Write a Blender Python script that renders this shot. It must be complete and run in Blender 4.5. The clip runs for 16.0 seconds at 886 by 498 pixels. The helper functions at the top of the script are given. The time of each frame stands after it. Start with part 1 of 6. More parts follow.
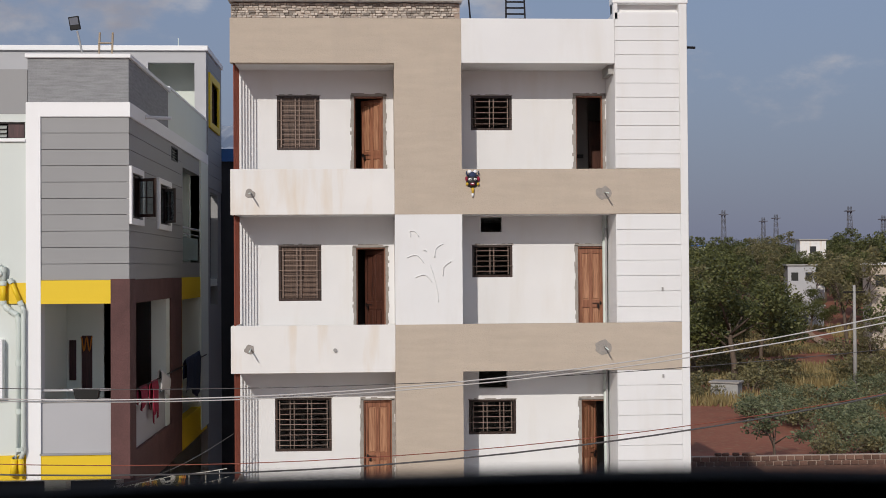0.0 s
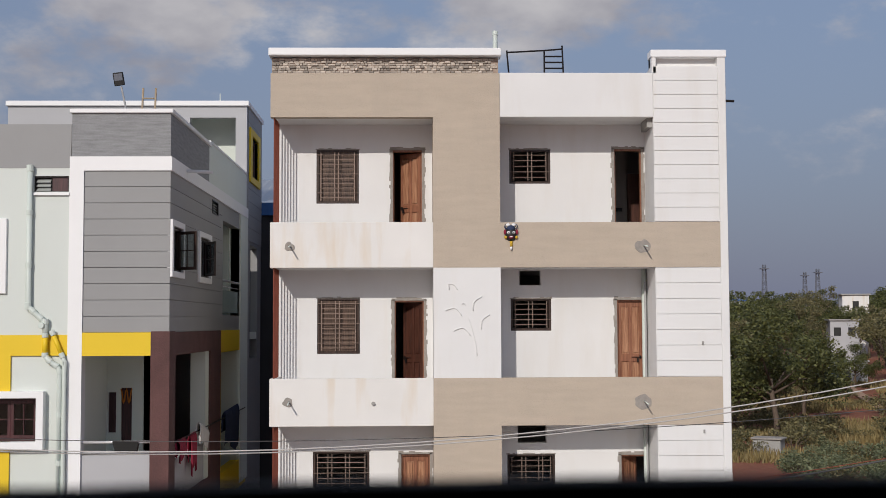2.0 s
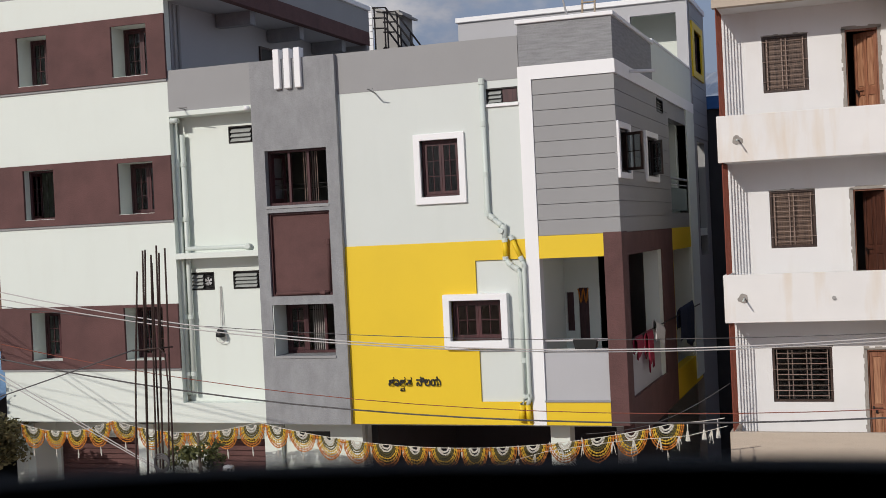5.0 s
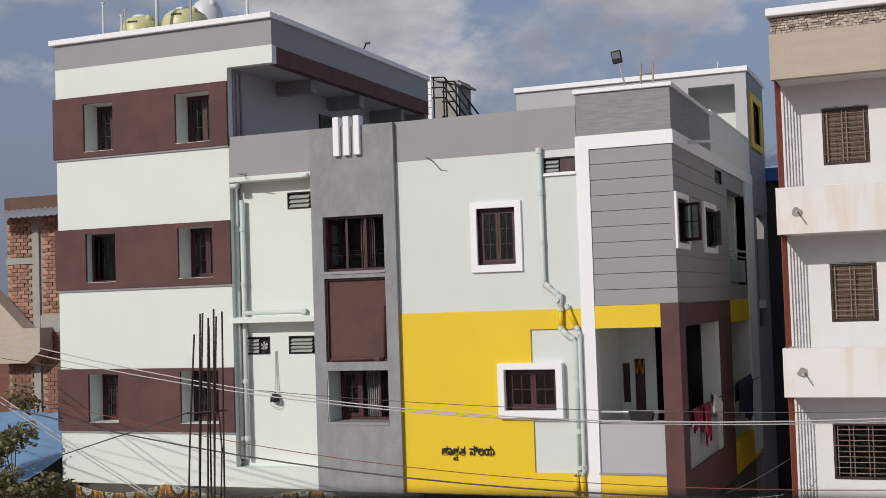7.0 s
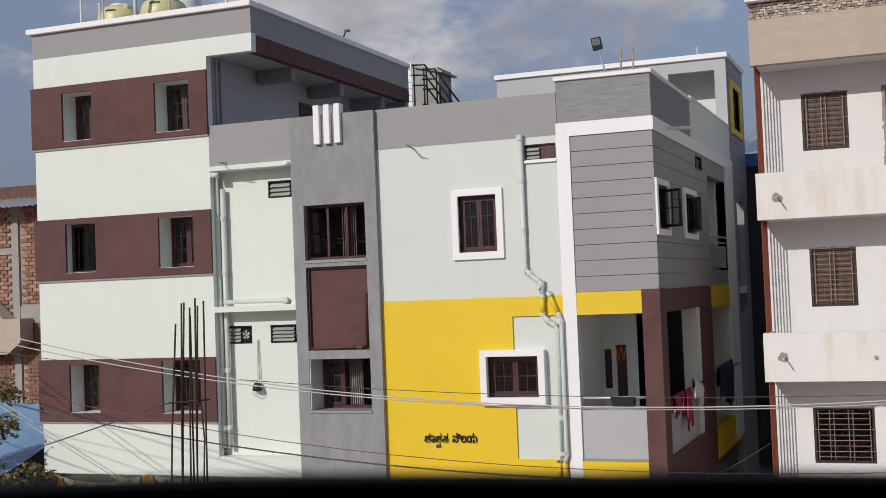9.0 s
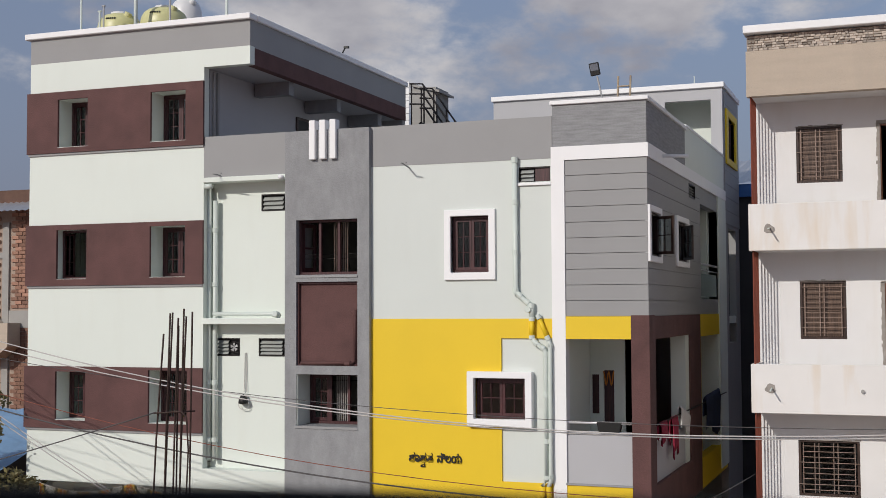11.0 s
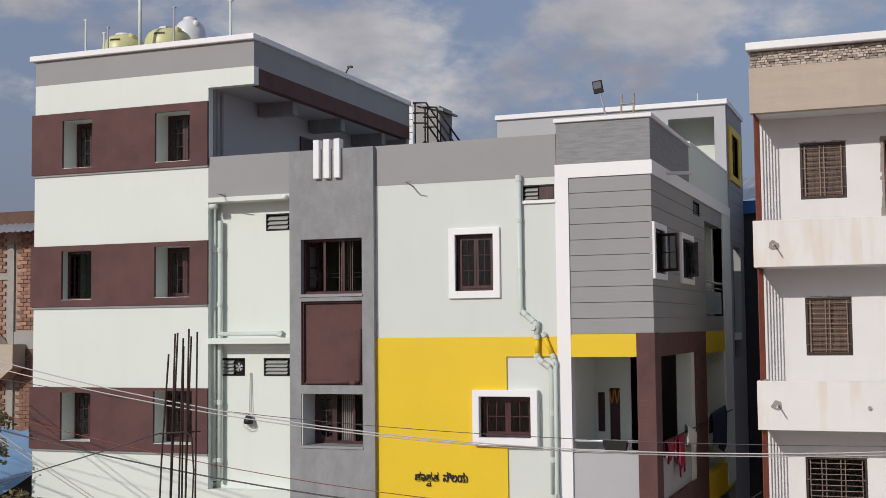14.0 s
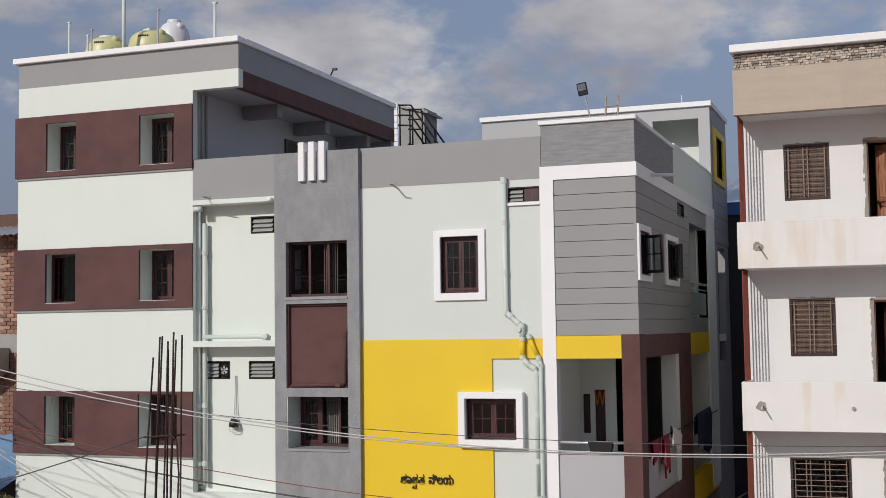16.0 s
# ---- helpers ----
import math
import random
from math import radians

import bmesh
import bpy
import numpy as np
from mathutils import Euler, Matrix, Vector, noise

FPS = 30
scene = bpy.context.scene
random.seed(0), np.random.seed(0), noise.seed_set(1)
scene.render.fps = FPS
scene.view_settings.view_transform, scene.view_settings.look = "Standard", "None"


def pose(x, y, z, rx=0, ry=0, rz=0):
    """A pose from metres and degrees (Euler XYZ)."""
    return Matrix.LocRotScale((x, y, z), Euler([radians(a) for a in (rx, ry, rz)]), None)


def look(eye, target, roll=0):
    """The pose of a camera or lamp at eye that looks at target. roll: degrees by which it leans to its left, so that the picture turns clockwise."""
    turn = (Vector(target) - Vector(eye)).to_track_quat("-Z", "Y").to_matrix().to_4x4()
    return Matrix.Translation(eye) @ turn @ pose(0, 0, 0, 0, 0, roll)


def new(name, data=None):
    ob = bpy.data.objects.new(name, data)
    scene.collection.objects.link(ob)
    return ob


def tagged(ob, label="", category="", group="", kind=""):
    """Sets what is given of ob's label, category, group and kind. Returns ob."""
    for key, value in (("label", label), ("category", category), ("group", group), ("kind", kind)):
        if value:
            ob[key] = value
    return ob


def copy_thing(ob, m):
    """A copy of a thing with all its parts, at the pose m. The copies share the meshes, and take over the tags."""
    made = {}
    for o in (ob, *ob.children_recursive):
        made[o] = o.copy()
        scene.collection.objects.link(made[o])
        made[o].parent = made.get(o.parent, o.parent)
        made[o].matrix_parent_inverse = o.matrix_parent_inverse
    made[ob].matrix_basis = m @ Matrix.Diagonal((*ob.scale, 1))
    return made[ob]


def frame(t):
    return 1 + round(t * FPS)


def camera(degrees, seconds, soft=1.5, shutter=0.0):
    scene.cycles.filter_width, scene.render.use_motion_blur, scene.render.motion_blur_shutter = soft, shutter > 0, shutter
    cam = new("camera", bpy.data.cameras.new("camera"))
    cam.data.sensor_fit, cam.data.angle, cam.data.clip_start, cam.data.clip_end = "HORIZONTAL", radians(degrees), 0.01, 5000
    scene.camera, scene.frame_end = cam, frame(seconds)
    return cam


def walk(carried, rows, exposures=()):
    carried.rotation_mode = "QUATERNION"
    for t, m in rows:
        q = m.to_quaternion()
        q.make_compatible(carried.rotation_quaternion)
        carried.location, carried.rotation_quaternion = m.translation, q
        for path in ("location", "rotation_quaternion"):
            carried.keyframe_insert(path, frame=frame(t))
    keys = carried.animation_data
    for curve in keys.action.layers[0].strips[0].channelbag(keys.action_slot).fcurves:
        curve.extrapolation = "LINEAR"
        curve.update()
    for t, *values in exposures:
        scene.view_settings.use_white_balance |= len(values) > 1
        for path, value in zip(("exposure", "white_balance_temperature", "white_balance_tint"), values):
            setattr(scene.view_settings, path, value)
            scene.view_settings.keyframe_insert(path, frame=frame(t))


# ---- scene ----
cam = camera(39.6, 16.0, soft=0.5)
cam.data.dof.use_dof, cam.data.dof.focus_distance, cam.data.dof.aperture_fstop = True, 26.0, 8.0
EYE = 8.2
# seconds, eye height above EYE, turn about x, y, z
ROWS = [
    (0.0, 0, 90.918, 0.387, -3.136),
    (0.5, -0.020, 94.048, 0.528, -2.745),
    (1.0, -0.0332, 94.956, 0.262, -2.531),
    (1.5, -0.0289, 94.245, 0.262, -2.614),
    (2.0, -0.0178, 93.445, 0.238, -1.35),
    (2.5, -0.0185, 92.655, 1.138, 2.607),
    (3.0, -0.0095, 91.917, 1.572, 6.972),
    (3.5, 0.0097, 90.414, 2.42, 9.598),
    (4.0, 0.0262, 89.004, 2.583, 12.98),
    (4.5, 0.0190, 88.01, 2.113, 15.853),
    (5.0, 0.011, 89.188, 2.749, 19.378),
    (7.5, -0.0035, 92.615, 1.854, 21.997),
    (8.0, 0.0005, 92.481, 2.026, 21.936),
    (8.5, -0.0042, 91.973, 2.37, 21.729),
    (9.0, -0.0059, 91.884, 2.284, 21.118),
    (11.5, -0.006, 93.047, 0.102, 20.682),
    (12.0, -0.006, 93.32, 0.222, 20.81),
    (12.5, -0.006, 93.685, 0.486, 21.051),
    (13.0, -0.006, 93.69, 0.569, 20.961),
    (13.5, -0.006, 93.711, 0.525, 20.806),
    (14.0, -0.006, 93.641, 0.62, 20.876),
    (14.5, -0.006, 93.886, 0.576, 20.561),
    (15.0, -0.006, 93.821, 0.662, 20.48),
    (15.5, -0.006, 93.937, 0.768, 20.366),
    (16.0, -0.006, 93.736, 0.816, 20.197),
]
walk(cam, [(t, pose(0, 0, EYE + dz, rx, ry, rz)) for t, dz, rx, ry, rz in ROWS])

# ---- light ----
SUN_AWAY = Vector((-0.376, -1.0, 0.57))
SUN_EL = math.atan2(0.57, math.hypot(0.376, 1.0))
sun = new("sun", bpy.data.lights.new("sun", "SUN"))
sun.data.energy, sun.data.angle, sun.data.color = 2.45, radians(0.53), (1.0, 0.938, 0.868)
sun.matrix_world = look(SUN_AWAY * 40, (0, 0, 0))
scene.view_settings.exposure = 0.0


def make_world():
    world = bpy.data.worlds.new("sky")
    scene.world = world
    world.use_nodes = True
    nt = world.node_tree
    nt.nodes.clear()
    N, L = nt.nodes.new, nt.links.new
    out, bg = N("ShaderNodeOutputWorld"), N("ShaderNodeBackground")
    sky = N("ShaderNodeTexSky")
    sky.sky_type, sky.sun_disc = "NISHITA", False
    sky.sun_elevation, sky.sun_rotation = SUN_EL, math.atan2(SUN_AWAY.x, SUN_AWAY.y)
    sky.air_density, sky.dust_density, sky.ozone_density = 1.0, 1.2, 2.0
    coord = N("ShaderNodeTexCoord")
    mapping = N("ShaderNodeMapping")
    mapping.inputs["Scale"].default_value = (1.0, 1.0, 1.9)
    mapping.inputs["Location"].default_value = (3.1, 0.4, 0.12)
    L(coord.outputs["Generated"], mapping.inputs["Vector"])
    big, fine = N("ShaderNodeTexNoise"), N("ShaderNodeTexNoise")
    big.inputs["Scale"].default_value, big.inputs["Detail"].default_value, big.inputs["Roughness"].default_value = 11.0, 11.0, 0.58
    fine.inputs["Scale"].default_value, fine.inputs["Detail"].default_value = 9.0, 9.0
    L(mapping.outputs["Vector"], big.inputs["Vector"])
    L(mapping.outputs["Vector"], fine.inputs["Vector"])
    sep = N("ShaderNodeSeparateXYZ")
    L(coord.outputs["Generated"], sep.inputs["Vector"])
    # heaps of cumulus: azimuth, elevation, reach in degrees, weight
    heap = None
    flat = N("ShaderNodeVectorMath")
    flat.operation = "MULTIPLY"
    flat.inputs[1].default_value = (1.0, 1.0, 1.8)
    L(coord.outputs["Generated"], flat.inputs[0])
    for az, el, reach, weight in ((-25.5, 13.0, 10.0, 0.38), (-11.6, 13.4, 8.0, 0.38), (5.0, 15.0, 9.5, 0.38), (-39.0, 15.0, 11.0, 0.30), (-18.4, 11.0, 8.0, 0.26), (-3.5, 14.0, 6.0, 0.22), (21.2, 9.2, 4.0, 0.16), (19.6, 6.4, 3.0, 0.12)):
        dist = N("ShaderNodeVectorMath")
        dist.operation = "DISTANCE"
        dist.inputs[1].default_value = (math.sin(radians(az)) * math.cos(radians(el)), math.cos(radians(az)) * math.cos(radians(el)), 1.8 * math.sin(radians(el)))
        L(flat.outputs[0], dist.inputs[0])
        fall = N("ShaderNodeMapRange")
        fall.interpolation_type = "SMOOTHSTEP"
        fall.inputs["From Min"].default_value, fall.inputs["From Max"].default_value = 0.0, radians(reach)
        fall.inputs["To Min"].default_value, fall.inputs["To Max"].default_value = weight, 0.0
        L(dist.outputs["Value"], fall.inputs["Value"])
        if heap is None:
            heap = fall.outputs["Result"]
        else:
            top = N("ShaderNodeMath")
            top.operation = "MAXIMUM"
            L(heap, top.inputs[0])
            L(fall.outputs["Result"], top.inputs[1])
            heap = top.outputs[0]
    # cloud cover added high overhead, out of view, for whiter and stronger fill light
    high = N("ShaderNodeMapRange")
    high.inputs["From Min"].default_value, high.inputs["From Max"].default_value = 0.30, 0.5
    high.inputs["To Min"].default_value, high.inputs["To Max"].default_value = 0.0, 0.16
    L(sep.outputs["Z"], high.inputs["Value"])
    both = N("ShaderNodeMath")
    both.operation = "MAXIMUM"
    L(heap, both.inputs[0])
    L(high.outputs["Result"], both.inputs[1])
    dense = N("ShaderNodeMath")
    L(big.outputs["Fac"], dense.inputs[0])
    L(both.outputs[0], dense.inputs[1])
    cover = N("ShaderNodeMapRange")
    cover.interpolation_type = "SMOOTHSTEP"
    cover.inputs["From Min"].default_value, cover.inputs["From Max"].default_value = 0.57, 0.84
    L(dense.outputs[0], cover.inputs["Value"])
    rise = N("ShaderNodeMapRange")
    rise.interpolation_type = "SMOOTHSTEP"
    rise.inputs["From Min"].default_value, rise.inputs["From Max"].default_value = 0.06, 0.16
    L(sep.outputs["Z"], rise.inputs["Value"])
    thin = N("ShaderNodeMath")
    thin.operation = "MULTIPLY"
    L(cover.outputs["Result"], thin.inputs[0])
    L(rise.outputs["Result"], thin.inputs[1])
    tone = N("ShaderNodeValToRGB")
    tone.color_ramp.elements[0].position, tone.color_ramp.elements[0].color = 0.34, (2.15, 2.15, 2.5, 1)
    tone.color_ramp.elements[1].position, tone.color_ramp.elements[1].color = 0.66, (4.1, 4.0, 4.1, 1)
    L(fine.outputs["Fac"], tone.inputs["Fac"])
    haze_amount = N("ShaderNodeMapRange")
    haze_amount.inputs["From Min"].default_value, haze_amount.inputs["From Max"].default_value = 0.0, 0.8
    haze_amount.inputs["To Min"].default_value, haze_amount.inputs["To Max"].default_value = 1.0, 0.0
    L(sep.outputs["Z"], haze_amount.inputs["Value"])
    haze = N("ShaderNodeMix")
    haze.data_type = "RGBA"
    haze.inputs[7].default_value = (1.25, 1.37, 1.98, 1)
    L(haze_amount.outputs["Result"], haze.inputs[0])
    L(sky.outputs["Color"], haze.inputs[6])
    mix = N("ShaderNodeMix")
    mix.data_type = "RGBA"
    L(thin.outputs[0], mix.inputs[0])
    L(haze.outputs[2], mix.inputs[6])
    L(tone.outputs["Color"], mix.inputs[7])
    L(mix.outputs[2], bg.inputs["Color"])
    bg.inputs["Strength"].default_value = 0.135
    L(bg.outputs[0], out.inputs["Surface"])


make_world()

# ---- materials ----


def mat(name, color, rough=0.7, metal=0.0, vary=0.12, scale=2.5, bump=0.15, grain=60.0, stain=None, stain_amt=0.0, island=0.0, streak=1.0):
    """A painted or natural surface: broad tone variation, fine grain in colour and relief, optional stains and per-object spread."""
    m = bpy.data.materials.new(name)
    m.use_nodes = True
    nt = m.node_tree
    N, L = nt.nodes.new, nt.links.new
    bsdf = nt.nodes["Principled BSDF"]
    bsdf.inputs["Roughness"].default_value, bsdf.inputs["Metallic"].default_value = rough, metal
    geo = N("ShaderNodeTexCoord")
    mp = N("ShaderNodeMapping")
    mp.inputs["Scale"].default_value = (1, 1, streak)
    L(geo.outputs["Object"], mp.inputs["Vector"])
    broad, small = N("ShaderNodeTexNoise"), N("ShaderNodeTexNoise")
    broad.inputs["Scale"].default_value, broad.inputs["Detail"].default_value = scale, 5.0
    small.inputs["Scale"].default_value, small.inputs["Detail"].default_value = grain, 4.0
    L(mp.outputs["Vector"], broad.inputs["Vector"])
    L(geo.outputs["Object"], small.inputs["Vector"])
    ramp = N("ShaderNodeValToRGB")
    c = Vector(color)
    ramp.color_ramp.elements[0].position, ramp.color_ramp.elements[1].position = 0.3, 0.7
    ramp.color_ramp.elements[0].color = (*(c * (1 - vary)), 1)
    ramp.color_ramp.elements[1].color = (*(c * (1 + vary * 0.5)), 1)
    blend = N("ShaderNodeMath")
    blend.operation = "MULTIPLY_ADD"
    blend.inputs[1].default_value = 0.35
    L(small.outputs["Fac"], blend.inputs[0])
    sub = N("ShaderNodeMath")
    sub.operation = "MULTIPLY"
    sub.inputs[1].default_value = 0.65
    L(broad.outputs["Fac"], sub.inputs[0])
    L(sub.outputs[0], blend.inputs[2])
    L(blend.outputs[0], ramp.inputs["Fac"])
    col = ramp.outputs["Color"]
    if stain:
        st = N("ShaderNodeTexNoise")
        st.inputs["Scale"].default_value, st.inputs["Detail"].default_value = 1.3, 6.0
        sm = N("ShaderNodeMapping")
        sm.inputs["Scale"].default_value = (2.2, 2.2, 0.35)
        L(geo.outputs["Object"], sm.inputs["Vector"])
        L(sm.outputs["Vector"], st.inputs["Vector"])
        rg = N("ShaderNodeMapRange")
        rg.inputs["From Min"].default_value, rg.inputs["From Max"].default_value = 0.52, 0.75
        rg.inputs["To Max"].default_value = stain_amt
        L(st.outputs["Fac"], rg.inputs["Value"])
        mx = N("ShaderNodeMix")
        mx.data_type = "RGBA"
        mx.inputs[7].default_value = (*stain, 1)
        L(rg.outputs["Result"], mx.inputs[0])
        L(col, mx.inputs[6])
        col = mx.outputs[2]
    if island:
        info = N("ShaderNodeObjectInfo")
        hs = N("ShaderNodeHueSaturation")
        rv = N("ShaderNodeMapRange")
        rv.inputs["To Min"].default_value, rv.inputs["To Max"].default_value = 1 - island, 1 + island
        L(info.outputs["Random"], rv.inputs["Value"])
        L(rv.outputs["Result"], hs.inputs["Value"])
        L(col, hs.inputs["Color"])
        col = hs.outputs["Color"]
    L(col, bsdf.inputs["Base Color"])
    if bump:
        bp = N("ShaderNodeBump")
        bp.inputs["Strength"].default_value, bp.inputs["Distance"].default_value = bump, 0.01
        L(small.outputs["Fac"], bp.inputs["Height"])
        L(bp.outputs["Normal"], bsdf.inputs["Normal"])
    return m


def leaf_mat(name, dark, light):
    """Foliage: each leaf its own green, a little light let through."""
    m = bpy.data.materials.new(name)
    m.use_nodes = True
    nt = m.node_tree
    N, L = nt.nodes.new, nt.links.new
    bsdf = nt.nodes["Principled BSDF"]
    geo = N("ShaderNodeNewGeometry")
    ramp = N("ShaderNodeValToRGB")
    ramp.color_ramp.elements[0].color, ramp.color_ramp.elements[1].color = (*dark, 1), (*light, 1)
    L(geo.outputs["Random Per Island"], ramp.inputs["Fac"])
    L(ramp.outputs["Color"], bsdf.inputs["Base Color"])
    bsdf.inputs["Roughness"].default_value = 0.6
    tr = N("ShaderNodeBsdfTranslucent")
    L(ramp.outputs["Color"], tr.inputs["Color"])
    mix = N("ShaderNodeMixShader")
    mix.inputs[0].default_value = 0.25
    L(bsdf.outputs[0], mix.inputs[1])
    L(tr.outputs[0], mix.inputs[2])
    L(mix.outputs[0], nt.nodes["Material Output"].inputs["Surface"])
    return m


def glass_mat(name, tint=(0.75, 0.8, 0.8)):
    m = bpy.data.materials.new(name)
    m.use_nodes = True
    nt = m.node_tree
    N, L = nt.nodes.new, nt.links.new
    nt.nodes.remove(nt.nodes["Principled BSDF"])
    clear, gloss, fres, mix = N("ShaderNodeBsdfTransparent"), N("ShaderNodeBsdfGlossy"), N("ShaderNodeFresnel"), N("ShaderNodeMixShader")
    clear.inputs["Color"].default_value = (*tint, 1)
    gloss.inputs["Roughness"].default_value = 0.03
    fres.inputs["IOR"].default_value = 1.5
    L(fres.outputs[0], mix.inputs[0])
    L(clear.outputs[0], mix.inputs[1])
    L(gloss.outputs[0], mix.inputs[2])
    L(mix.outputs[0], nt.nodes["Material Output"].inputs["Surface"])
    return m


def wood_mat(name, dark, light):
    """Varnished timber with upright grain."""
    m = bpy.data.materials.new(name)
    m.use_nodes = True
    nt = m.node_tree
    N, L = nt.nodes.new, nt.links.new
    bsdf = nt.nodes["Principled BSDF"]
    bsdf.inputs["Roughness"].default_value = 0.38
    co, mp, nz, rp = N("ShaderNodeTexCoord"), N("ShaderNodeMapping"), N("ShaderNodeTexNoise"), N("ShaderNodeValToRGB")
    mp.inputs["Scale"].default_value = (14, 14, 1.1)
    nz.inputs["Scale"].default_value, nz.inputs["Detail"].default_value, nz.inputs["Distortion"].default_value = 1.6, 7.0, 1.2
    rp.color_ramp.elements[0].position, rp.color_ramp.elements[1].position = 0.32, 0.68
    rp.color_ramp.elements[0].color, rp.color_ramp.elements[1].color = (*dark, 1), (*light, 1)
    L(co.outputs["Object"], mp.inputs["Vector"])
    L(mp.outputs["Vector"], nz.inputs["Vector"])
    L(nz.outputs["Fac"], rp.inputs["Fac"])
    L(rp.outputs["Color"], bsdf.inputs["Base Color"])
    return m


WHITE = mat("white_paint", (0.785, 0.78, 0.77), 0.75, vary=0.05, scale=0.9, bump=0.25, grain=90, stain=(0.62, 0.56, 0.47), stain_amt=0.22)
STAINED = mat("stained_white_paint", (0.79, 0.77, 0.74), 0.75, vary=0.07, scale=1.2, bump=0.25, grain=90, stain=(0.62, 0.45, 0.25), stain_amt=0.45)
TAN = mat("tan_texture_paint", (0.51, 0.43, 0.345), 0.85, vary=0.10, scale=1.5, bump=0.8, grain=45, stain=(0.42, 0.36, 0.30), stain_amt=0.3, streak=5)
MINT = mat("pale_mint_paint", (0.72, 0.77, 0.71), 0.6, vary=0.03, scale=0.8, bump=0.12, grain=80, stain=(0.64, 0.67, 0.60), stain_amt=0.18)
GREYMINT = mat("pale_grey_mint_paint", (0.65, 0.69, 0.652), 0.6, vary=0.03, scale=0.8, bump=0.12, grain=80, stain=(0.57, 0.61, 0.57), stain_amt=0.18)
CLEANW = mat("bright_white_paint", (0.86, 0.86, 0.86), 0.55, vary=0.03, scale=1.0, bump=0.1, grain=80, stain=(0.74, 0.73, 0.70), stain_amt=0.15)
GREY = mat("grey_paint", (0.30, 0.30, 0.30), 0.6, vary=0.06, scale=1.1, bump=0.15, grain=80)
ROUGHGREY = mat("grey_texture_paint", (0.285, 0.29, 0.297), 0.8, vary=0.22, scale=5, bump=0.9, grain=38, streak=0.5)
COMBED = mat("grey_combed_paint", (0.285, 0.29, 0.297), 0.8, vary=0.3, scale=3, bump=0.9, grain=38, streak=9)
BROWN = mat("brown_texture_paint", (0.115, 0.052, 0.048), 0.8, vary=0.32, scale=2.2, bump=0.7, grain=38)
YELLOW = mat("yellow_paint", (0.80, 0.55, 0.012), 0.55, vary=0.05, scale=0.9, bump=0.12, grain=70)
WOOD = wood_mat("door_wood", (0.16, 0.06, 0.032), (0.34, 0.15, 0.085))
# lighter copy of the door wood: paints in the panel relief the sun hardly models
PANELWOOD = wood_mat("relief_lit_panel_wood", (0.25, 0.105, 0.055), (0.48, 0.255, 0.15))
DARKWOOD = wood_mat("dark_window_wood", (0.032, 0.011, 0.013), (0.088, 0.030, 0.032))
SHUTTER = wood_mat("weathered_shutter_wood", (0.06, 0.038, 0.028), (0.15, 0.095, 0.065))
MORTAR = mat("bare_mortar", (0.34, 0.31, 0.28), 0.95, vary=0.25, scale=9, bump=1.0, grain=50)
IRON = mat("painted_iron_bars", (0.30, 0.22, 0.18), 0.5, 0.4, vary=0.3, scale=8, bump=0.2)
BLACKIRON = mat("black_iron", (0.025, 0.022, 0.022), 0.45, 0.6, vary=0.2, scale=8, bump=0.1)
RUST = mat("red_oxide_iron", (0.24, 0.062, 0.035), 0.6, 0.2, vary=0.25, scale=6, bump=0.3)
REBAR = mat("rusty_rebar", (0.055, 0.032, 0.026), 0.7, 0.4, vary=0.3, scale=10, bump=0.5)
STEEL = mat("stainless_steel", (0.85, 0.85, 0.85), 0.3, 0.5, vary=0.05, bump=0.0)
PVC = mat("painted_pvc", (0.62, 0.68, 0.63), 0.45, vary=0.04, scale=3, bump=0.05)
LIGHTGREY = mat("light_grey_paint", (0.44, 0.44, 0.455), 0.6, vary=0.05, scale=1.1, bump=0.15, grain=80)
MASTGREY = mat("weathered_mast_steel", (0.15, 0.16, 0.19), 0.6, 0.3, vary=0.1, bump=0.0)
BLOCKMAT = mat("weathered_block", (0.17, 0.095, 0.068), 0.9, vary=0.3, scale=4, bump=0.8, grain=30, island=0.3)
PVCGREY = mat("grey_pvc", (0.40, 0.40, 0.40), 0.5, vary=0.1, scale=3, bump=0.05)
GLASS = glass_mat("window_glass")
VENTGREY = mat("dusty_vent_blades", (0.36, 0.38, 0.36), 0.55, vary=0.2, scale=6, bump=0.1)
FROST = mat("frosted_glass", (0.34, 0.42, 0.40), 0.25, vary=0.05, bump=0.0)
# room walls greyed so the colour itself carries some of the indoor shade
SHADEIN = mat("interior_shade_grey", (0.30, 0.29, 0.28), 0.8, vary=0.1, bump=0.1)
# near-black plaster: the shade of car port and alley put into the colour
SHADECEM = mat("shade_dark_plaster", (0.045, 0.046, 0.052), 0.9, vary=0.2, scale=1.5, bump=0.4, grain=50)
CEMENT = mat("cement_plaster", (0.36, 0.35, 0.33), 0.9, vary=0.15, scale=2, bump=0.5, grain=50)
ROUGHCAST = mat("stained_raw_concrete", (0.20, 0.165, 0.14), 0.95, vary=0.4, scale=5, bump=1.0, grain=25, stain=(0.09, 0.065, 0.05), stain_amt=0.7)
STONE = mat("split_stone", (0.52, 0.455, 0.39), 0.85, vary=0.35, scale=9, bump=0.9, grain=30, island=0.5)
BRICK = mat("red_brick", (0.37, 0.205, 0.145), 0.9, vary=0.3, scale=5, bump=0.8, grain=40, island=0.38)
JOINT = mat("brick_mortar", (0.40, 0.31, 0.25), 0.95, vary=0.2, scale=4, bump=0.6, grain=50)
TANKMAT = mat("pale_yellow_plastic", (0.62, 0.60, 0.30), 0.4, vary=0.04, scale=2, bump=0.05)
